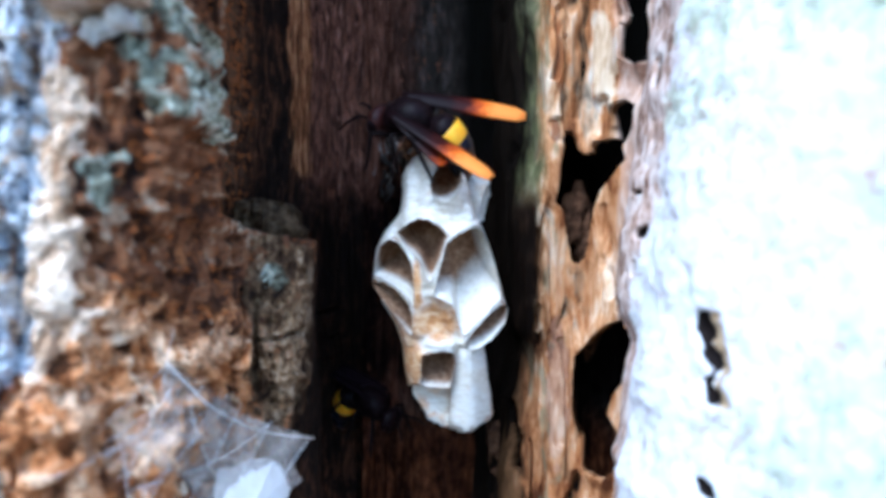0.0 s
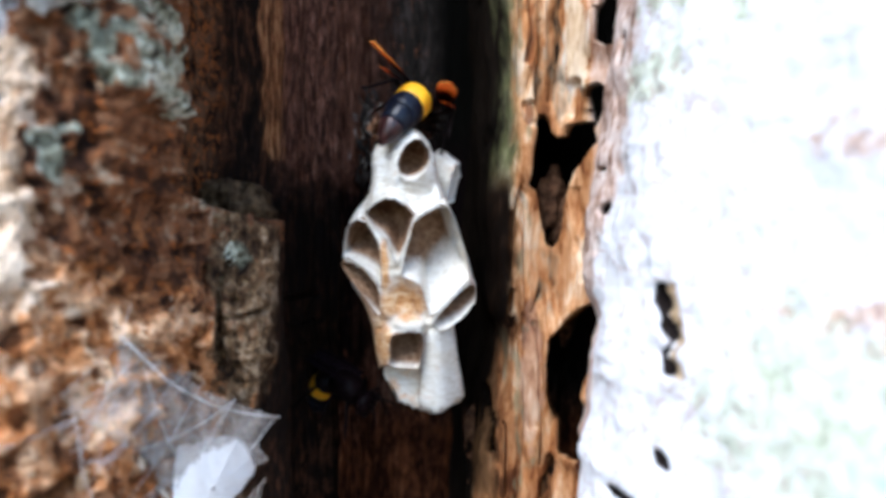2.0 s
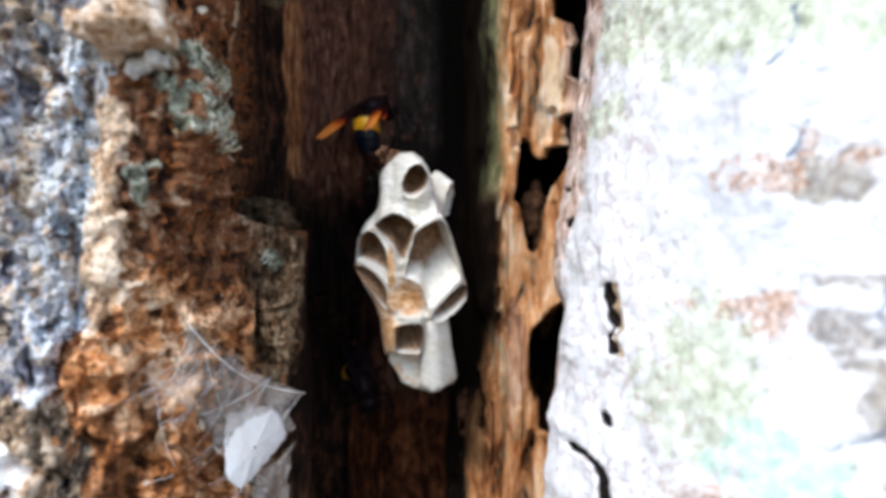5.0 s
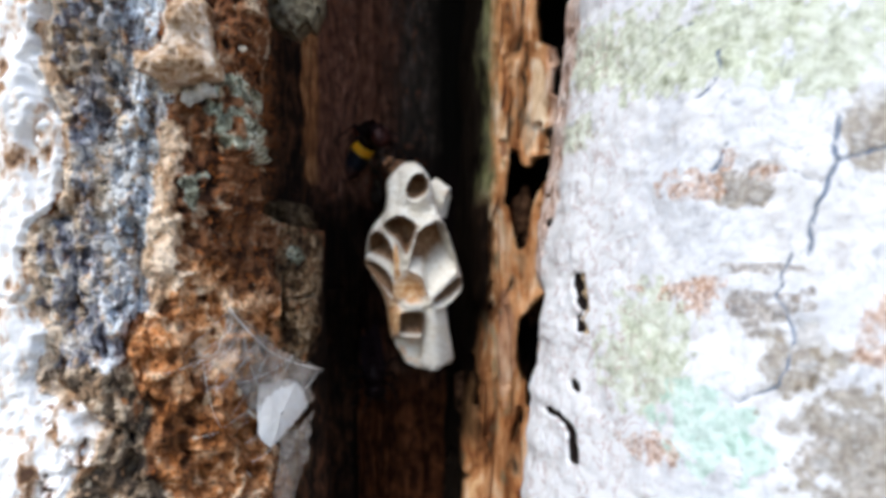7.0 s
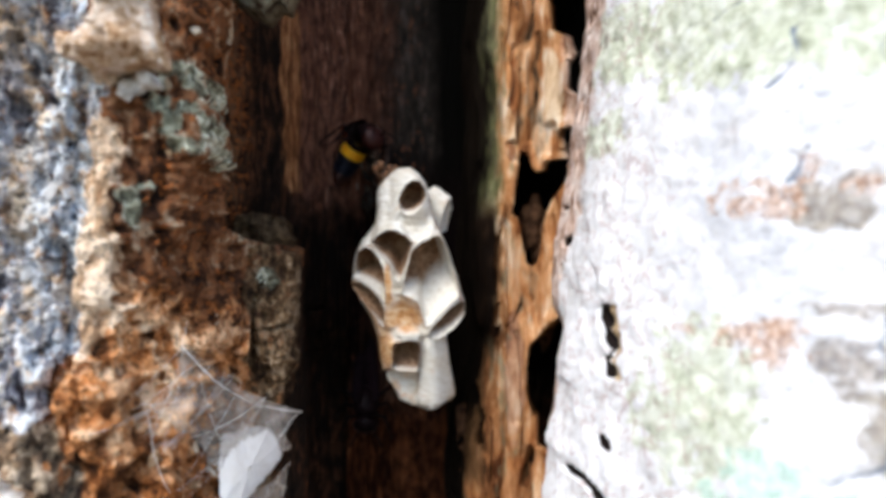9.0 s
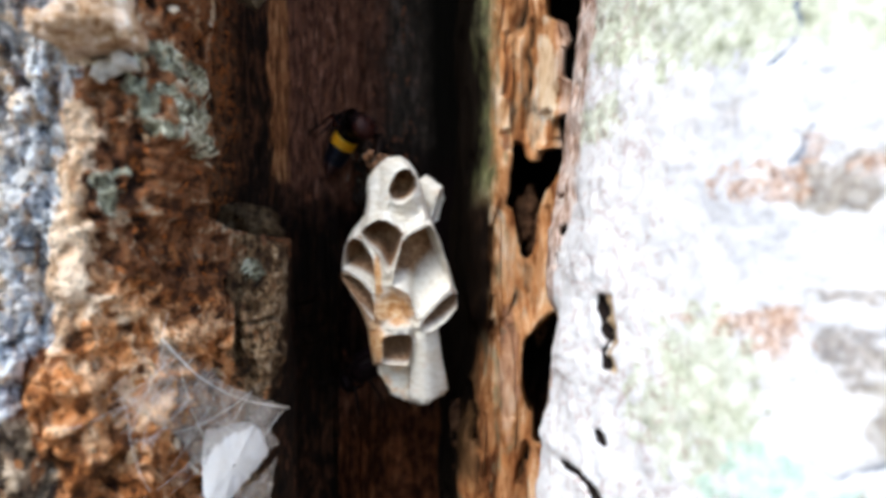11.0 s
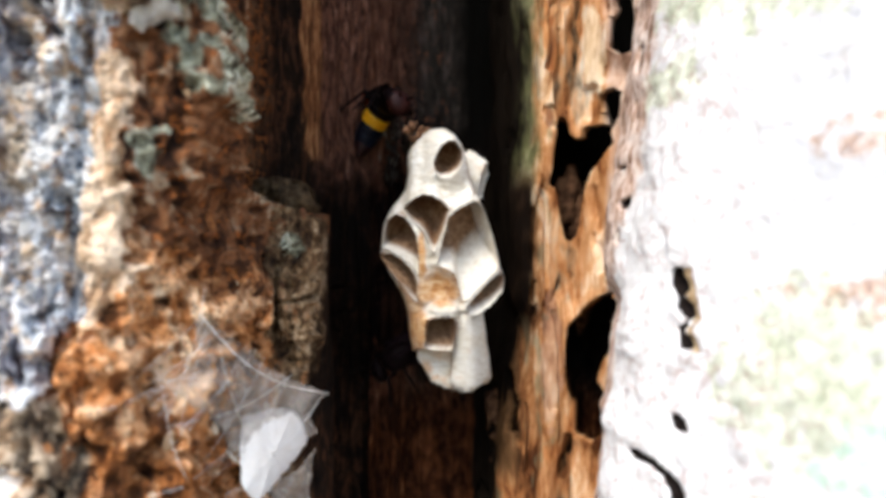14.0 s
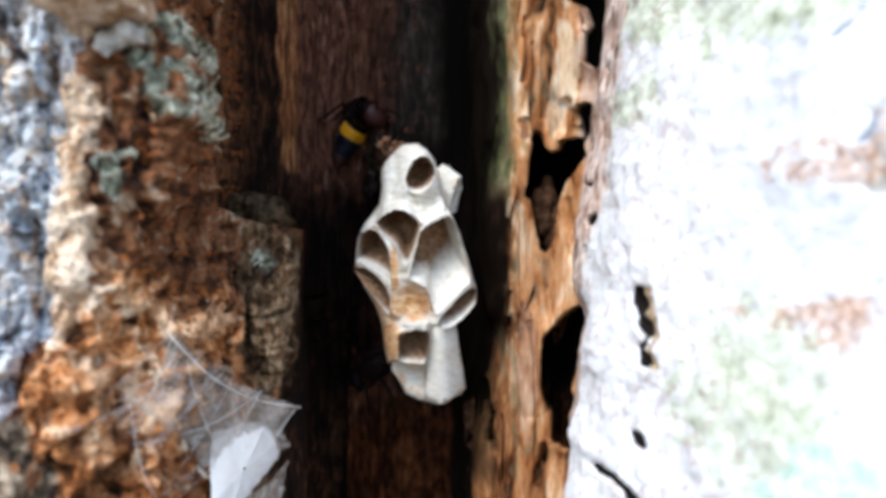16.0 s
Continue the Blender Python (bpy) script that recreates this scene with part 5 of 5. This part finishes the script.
bm = bmesh.new()
tube(bm, [(-1.5, 126, 20), (-3, 134, 23.5), (-5, 146, 26), (-6, 158, 27), (-6, 171, 28)], [2.6, 1.6, 1.3, 1.7, 3.0], 10)
part("stalk", bm, CRUMB, nest, "dark crusty stalk")
bm = bmesh.new()
rnd = random.Random(3)
for k in range(26):
    bead(bm, (rnd.uniform(-4.6, 0.4), rnd.uniform(117, 122), rnd.uniform(19.5, 23.8)), (rnd.uniform(0.3, 0.8), rnd.uniform(0.3, 0.7), rnd.uniform(0.3, 0.8)), (rnd.uniform(-1, 1), rnd.uniform(-1, 1), 0), 2, 1.0, k)
part("crust", bm, CRUST, nest, "crumbly orange-brown crust")


# ---- hornets ----
def local(x, y, z):
    return Vector((x / 1000, y / 1000, z / 1000))


def shell(parent, name, rings, material, label="", sides=20):
    """A body part turned round its long axis: rings of x, half width, half height, z of the middle."""
    bm = bmesh.new()
    loops = []
    for x, w, h, zc in rings:
        loops.append([bm.verts.new(local(x, w * math.cos(a), zc + h * math.sin(a))) for a in (2 * math.pi * i / sides for i in range(sides))])
    for a, b in zip(loops, loops[1:]):
        for i in range(sides):
            bm.faces.new((a[i], a[(i + 1) % sides], b[(i + 1) % sides], b[i]))
    bm.faces.new(loops[0][::-1]), bm.faces.new(loops[-1])
    return part(name, bm, material, parent, label)


def wing_pose(side, out, lift, splay):
    return pose(0.0018, side * 0.0026, 0.0030, 14 * side, lift * (0.4 + 0.6 * splay), -side * out * splay)


def hornet(label, wing_skin, splay, head_skin, limb_skin):
    """A hornet, head to +x; its abdomen is curled down from the waist."""
    body = new("hornet")
    tagged(body, label, "hornet")
    shell(body, "thorax", [(-4.2, 0.8, 0.8, 0), (-3.6, 2.2, 2.2, 0), (-1.5, 3.3, 3.2, 0.2), (1.5, 3.5, 3.3, 0.3), (3.8, 2.8, 2.6, 0.1), (4.8, 1.2, 1.2, 0)], CHITIN)
    head = shell(body, "head", [(5.0, 1.0, 1.0, -0.3), (5.3, 2.4, 2.2, -0.4), (6.4, 3.2, 2.9, -0.6), (7.6, 2.7, 2.6, -0.9), (8.3, 1.2, 1.2, -1.2)], head_skin)
    for side in (-1, 1):
        bm = bmesh.new()
        bead(bm, (0, 0, 0), (1.0, 0.6, 1.6), (0, 0, 0), 2)
        for v in bm.verts:
            v.co = v.co - Vector((0, 0, 1.5)) + local(6.7, side * 2.7, -0.2)
        part("eye", bm, CHITIN, head)
        bm = bmesh.new()
        tube(bm, [(7.8, side * 0.8, 0.4), (9.2, side * 1.6, 1.6), (11.2, side * 3.0, 1.2), (13.0, side * 4.2, 0.2)], [0.28, 0.26, 0.26, 0.18], 6, local)
        part("antenna", bm, limb_skin, head)
    bend = radians(-52)
    waist = Vector((-4.4, 0, 0))

    def curl(parent, name, rings, material, label=""):
        bm = bmesh.new()
        loops = []
        for x, w, h in rings:
            turn = Matrix.Rotation(bend - 0.032 * x, 3, "Y")
            loops.append([bm.verts.new(local(*(waist + turn @ Vector((-x, 0.88 * w * math.cos(a), 0.88 * h * math.sin(a)))))) for a in (2 * math.pi * i / 22 for i in range(22))])
        for a, b in zip(loops, loops[1:]):
            for i in range(22):
                bm.faces.new((a[i], a[(i + 1) % 22], b[(i + 1) % 22], b[i]))
        bm.faces.new(loops[0][::-1]), bm.faces.new(loops[-1])
        return part(name, bm, material, parent, label)

    abdomen = curl(body, "abdomen", [(0, 0.6, 0.6), (0.6, 1.2, 1.2), (1.1, 2.6, 2.4), (1.8, 3.2, 3.0), (2.6, 3.6, 3.3), (3.1, 3.7, 3.4)], CHITIN)
    curl(abdomen, "band", [(2.9, 3.6, 3.3), (3.2, 3.8, 3.5), (4.2, 3.87, 3.57), (5.6, 3.85, 3.55), (5.9, 3.7, 3.45)], YELLOW_CHITIN, "orange-yellow band")
    curl(abdomen, "segment", [(5.7, 3.65, 3.4), (6.2, 3.8, 3.5), (7.8, 3.7, 3.4), (8.5, 3.5, 3.2)], BLUE_CHITIN)
    curl(abdomen, "segment", [(8.3, 3.4, 3.1), (8.8, 3.45, 3.15), (10.6, 3.0, 2.7), (11.0, 2.75, 2.5)], BLUE_CHITIN)
    curl(abdomen, "tip", [(10.8, 2.65, 2.4), (11.3, 2.65, 2.4), (12.8, 1.9, 1.7), (14.0, 0.9, 0.8), (14.6, 0.3, 0.3)], DARK_TIP)
    for side in (-1, 1):
        for length, out, lift, width in ((22.0, 20, -25, 1.8), (14, 30, -32, 1.5)):
            bm = bmesh.new()
            rows = []
            for k in range(13):
                t = k / 12
                w = width * (0.35 + 0.65 * math.sin(math.pi * min(1, t * 0.62 + 0.12))) * (1 if t < 0.93 else 0.6)
                rows.append([(-length * t, e * w, 0.35 * (1 - abs(e)) + 0.25 * math.sin(3 * t)) for e in (-1, -0.5, 0, 0.5, 1)])
            top = [[bm.verts.new(local(x, y, z + 0.06)) for x, y, z in r] for r in rows]
            low = [[bm.verts.new(local(x, y, z - 0.06)) for x, y, z in r] for r in rows]
            for g, flip in ((top, 1), (low, -1)):
                for a, b in zip(g, g[1:]):
                    for i in range(4):
                        bm.faces.new((a[i], a[i + 1], b[i + 1], b[i])[::flip])
            edge = [r[0] for r in top] + list(top[-1][1:]) + [r[-1] for r in top[::-1]][1:] + list(top[0][1:-1][::-1])
            under = [r[0] for r in low] + list(low[-1][1:]) + [r[-1] for r in low[::-1]][1:] + list(low[0][1:-1][::-1])
            for i in range(len(edge)):
                j = (i + 1) % len(edge)
                bm.faces.new((edge[i], edge[j], under[j], under[i]))
            wing = part("wing", bm, wing_skin, body)
            wing.matrix_basis = wing_pose(side, out, lift, splay)
            wing["hinge"] = (side, out, lift)
    for k, (x, reach) in enumerate(((3.2, 6.5), (1.0, 7.5), (-1.4, 9.0))):
        for side in (-1, 1):
            fore = 4.0 - 4.2 * k
            bm = bmesh.new()
            tube(bm, [(x, side * 2.2, -1.8), (x + fore * 0.5, side * (2.2 + 0.45 * reach), 0.4), (x + fore, side * (1.5 + 0.75 * reach), -4.5), (x + 1.25 * fore, side * (1.2 + 0.9 * reach), -6.4)], [0.55, 0.45, 0.32, 0.18], 7, local)
            part("leg", bm, limb_skin, body)
    return body


queen = hornet("black hornet with orange-yellow band and amber wings on the nest", WING, 1.0, RED_CHITIN, LIMB)
# The guard sits in shade, so its wings and head get darkened colours
guard = hornet("black hornet with orange-yellow band in shade below the nest", SHADED_WING, -0.25, CHITIN, LIMB)


# ---- spider silk on the bark ----
def silk_web():
    skin = BVHTree.FromPolygons([v.co for v in left.data.vertices], [tuple(p.vertices) for p in left.data.polygons])
    ahead = Vector((0.35, -0.9, 0.1)).normalized()

    def lifted(p, least):
        """p, or the point so far in front of the bark."""
        hit = skin.ray_cast(p + 0.02 * ahead, -ahead, 0.04)[3]
        return p if hit is None else p + ahead * max(0, 0.02 - hit + least)

    web = new("spider_web")
    tagged(web, "dusty white spider silk with a dense sac stretched over the bark", "spider web")
    corners = [(-33.9, 85, -8.8), (-18.0, 107.0, -27.2), (-19.5, 106, -34), (-26.0, 94, -41), (-30.0, 90, -32), (-36.0, 80, -20)]
    count = 72

    def sheet(name, corners, sag, swell, material, label, seed):
        k6 = len(corners)
        mid = sum((Vector(c) for c in corners), Vector()) / k6
        pts = []
        for k in range(count):
            f = k * k6 / count
            i, t = int(f), f - int(f)
            p = Vector(corners[i]).lerp(Vector(corners[(i + 1) % k6]), t)
            p = p + (mid - p) * sag * math.sin(math.pi * t)
            pts.append(p + 0.5 * Vector((noise.noise((k * 0.9, seed, 1)), 0, noise.noise((k * 0.9, seed, 5)))))
        verts, faces, rings = [], [], 14
        for r in range(rings + 1):
            for k in range(count):
                p = mid.lerp(pts[k], 0.04 + 0.96 * r / rings)
                a = 2 * math.pi * k / count
                fold = 0.5 * noise.noise((math.cos(a) * r * 0.25, math.sin(a) * r * 0.25, seed)) + 0.3 * noise.noise((math.cos(a) * r * 0.7, math.sin(a) * r * 0.7, seed + 7))
                verts.append(lifted(mm(*(p + Vector((0.35, -0.85, 0.1)) * (swell * (1 - (r / rings) ** 2) + (0.7 if swell < 1 else 0.3) * fold))), 0.0003 if swell < 1 else 0.0008))
        for r in range(rings):
            for k in range(count):
                faces.append((r * count + k, r * count + (k + 1) % count, (r + 1) * count + (k + 1) % count, (r + 1) * count + k))
        faces.append(tuple(range(count)))
        ob = mesh_object(name, [tuple(v) for v in verts], faces, material, web, label)
        mod = ob.modifiers.new("thickness", "SOLIDIFY")
        mod.thickness = 0.00012
        return ob

    sheet("sheet", corners, 0.22, 0.5, SILK, "thin torn silk sheet", 2)
    sheet("sheet", [(-25.5, 97, -39), (-19.5, 104, -36), (-20.5, 104, -46), (-24, 103, -56), (-27.5, 99, -64), (-27.2, 97, -52)], 0.15, 0.4, SILK, "thin torn silk sheet", 9)
    sheet("sac", [(-28.8, 92.5, -27.6), (-22.8, 100.5, -28.2), (-20.8, 103, -34.4), (-23.6, 97.5, -38.2), (-26.4, 92.5, -41.0), (-28.4, 90.5, -37.5)], -0.06, 1.4, SAC, "dense white silk sac", 4)
    ends = [((-33, 86, -11), (-18, 107, -27.2)), ((-36, 80, -20), (-42, 75, -22)), ((-26.0, 92, -41), (-29, 88, -42.5)), ((-30, 89, -32), (-37, 79, -35)), ((-33, 86, -11), (-33, 88, -7)), ((-28.5, 91, -28), (-31, 87.5, -15)), ((-20.8, 102.5, -34), (-27.5, 92, -37.2)), ((-36, 80, -20), (-34, 84, -34))]
    spin = random.Random(12)
    for k in range(18):
        t = spin.random()
        a = Vector((-33, 85.5, -11)).lerp(Vector((-18.5, 106, -27.5)), t)
        b = Vector((-37, 79, -20)).lerp(Vector((-28.5, 90, -39)), min(1, max(0, t + spin.uniform(-0.35, 0.35))))
        ends.append((tuple(a), tuple(b + Vector((spin.uniform(-3, 1), 0, spin.uniform(-2, 2))))))
    for k, (a, b) in enumerate(ends):
        bm = bmesh.new()
        a, b = Vector(a), Vector(b)
        sag = Vector((spin.uniform(-0.6, 0.6), -0.7, spin.uniform(-1.6, -0.4))) * (b - a).length / 16
        thick = 0.14 if k == 0 else 0.05 if k < 8 else spin.uniform(0.025, 0.05)
        tube(bm, [1000 * (lifted(mm(*(a.lerp(b, t) + sag * math.sin(math.pi * t))), 0.0004) - Vector((0, 0, 1.5))) for t in (0, 0.14, 0.28, 0.42, 0.57, 0.71, 0.85, 1)], [thick] * 8, 5)
        part("strand", bm, SAC, web)
    return web


silk_web()
bm = bmesh.new()
bead(bm, (-22.3, 105.0, -28.6), (0.85, 0.7, 0.65), (0.3, 0.2, 0.5), 2, 0.3, 5)
tagged(part("seed_husk", bm, CRUMB, None, ""), "small dark husk caught in the spider silk", "husk")

# crumbs of dirt hanging by the stalk
bm = bmesh.new()
rnd = random.Random(8)
for k in range(60):
    t = rnd.random()
    bead(bm, (-12.5 + 3.0 * rnd.random() + 2.5 * t, 158 + rnd.uniform(-4, 3), 17 + 23 * t), (rnd.uniform(0.2, 0.6), rnd.uniform(0.3, 0.6), rnd.uniform(0.6, 2.2)), (rnd.uniform(-0.6, 0.6), rnd.uniform(-0.6, 0.6), 0), 1, 0.5, k)
crumbs = part("dirt_crumbs", bm, CRUMB, None)
tagged(crumbs, "dark crumbs of dirt clinging to the cleft wall", "dirt", kind="stuff")
bm = bmesh.new()
for k in range(26):
    t = rnd.random()
    bead(bm, (-14 + 6.5 * rnd.random() + 2.5 * t, 154 + rnd.uniform(-2, 2), 20 + 18 * t), (rnd.uniform(0.06, 0.2), 0.15, rnd.uniform(0.3, 1.3)), (rnd.uniform(-0.6, 0.6), rnd.uniform(-1.3, 0.5), 0), 2, 1.2, k)
tagged(part("pale_crumbs", bm, PALE_CRUMB, None), "pale flecks of dirt clinging to the cleft wall", "dirt", kind="stuff")


# ---- what moves ----
def posed(at, ahead, up):
    """The pose of a hornet whose yellow band is at a place in millimetres, facing ahead."""
    f = Vector(ahead).normalized()
    side = Vector(up).cross(f).normalized()
    u = f.cross(side)
    m = Matrix((f, side, u)).transposed().to_4x4()
    return Matrix.Translation(mm(*at)) @ m @ Matrix.Translation((0.0064, 0, 0.0032))


def motions():
    walk(queen, [(t, posed(at, ahead, up)) for t, at, ahead, up in QUEEN])
    walk(guard, [(t, posed(at, ahead, up)) for t, at, ahead, up in GUARD])
    for wing in [o for o in queen.children if "hinge" in o]:
        side, out, lift = wing["hinge"]
        walk(wing, [(t, wing_pose(side, out, lift, a if side > 0 else b)) for t, a, b in BEATS])


BEATS = [(0, 0.85, 0.8), (0.5, 0.7, 0.7), (1.0, 0.65, 0.65), (1.5, 0.75, 0.75), (2.5, 0.5, 0.5), (3.0, 0.5, 0.5), (3.5, 0.75, 0.9), (5.0, 0.6, 0.6), (5.8, 0.1, 0.1), (16, 0.1, 0.1)]

QUEEN = [
    (0, (4.0, 112.5, 24.0), (-0.88, 0.46, 0.10), (-0.1, -0.7, 0.65)),
    (0.5, (2.9, 113.5, 24.3), (-0.55, 0.82, 0.0), (-0.15, -0.3, 0.93)),
    (1.0, (1.6, 113.5, 26.0), (-0.2, 0.93, 0.15), (-0.05, -0.1, 1)),
    (1.5, (0.9, 114.5, 26.0), (0.05, 1, 0.0), (0.25, 0, 0.95)),
    (2.0, (3.8, 116, 27.0), (-0.05, 1, -0.35), (0.5, 0.15, 0.82)),
    (2.3, (6.2, 118, 27.2), (0.1, 0.97, -0.4), (0.62, 0.2, 0.75)),
    (2.6, (7.4, 119.5, 26.2), (0.18, 0.95, -0.4), (0.75, 0.2, 0.62)),
    (3.0, (6.2, 119, 28.0), (0.12, 0.95, -0.4), (0.7, 0.2, 0.66)),
    (3.2, (5.2, 117, 28.2), (-0.05, 0.97, -0.25), (0.35, 0.25, 0.88)),
    (3.5, (4.5, 115.5, 27.6), (-0.25, 1, -0.1), (-0.03, 0.3, 0.95)),
    (3.7, (4.3, 115.5, 27.2), (-0.28, 1, -0.1), (-0.3, 0.3, 0.9)),
    (4.2, (1.5, 121, 29.5), (-0.25, 1, -0.1), (-0.2, 0.1, 0.97)),
    (4.7, (-5, 130, 32), (-0.1, 1, 0.1), (-0.1, -0.1, 0.98)),
    (5.1, (-10.5, 141, 33), (0.55, 0.75, 0.3), (-0.2, -0.2, 0.95)),
    (5.45, (-13, 147, 32.5), (0.9, -0.1, 0.15), (0.0, 0.0, 0.95)),
    (5.8, (-13.6, 151, 32.4), (0.40, -0.90, -0.12), (0.42, 0.05, 0.9)),
    (11, (-13.4, 151, 32.4), (0.40, -0.90, -0.12), (0.42, 0.05, 0.9)),
    (13.3, (-13.6, 151, 32.2), (0.40, -0.90, -0.12), (0.42, 0.05, 0.9)),
    (16, (-13.6, 151, 32.2), (0.40, -0.90, -0.12), (0.42, 0.05, 0.9)),
]
GUARD = [
    (0, (-19.2, 152, -31.2), (0.75, -0.45, -0.4), (0.1, -0.3, 0.9)),
    (3.7, (-18.6, 152, -30.9), (0.75, -0.45, -0.4), (0.1, -0.3, 0.9)),
    (5.8, (-12.5, 158, -33), (0.15, -0.6, -0.8), (0.1, -0.8, 0.6)),
    (8.7, (-12.3, 158, -33), (0.15, -0.6, -0.8), (0.1, -0.8, 0.6)),
    (9.6, (-7, 157, -30), (-0.35, -0.7, -0.6), (0.0, -0.6, 0.7)),
    (10.8, (-1.0, 152, -26.5), (-0.85, -0.1, -0.5), (-0.1, -0.5, 0.8)),
    (16, (-1.0, 152, -26.5), (-0.85, -0.1, -0.5), (-0.1, -0.5, 0.8)),
]
motions()
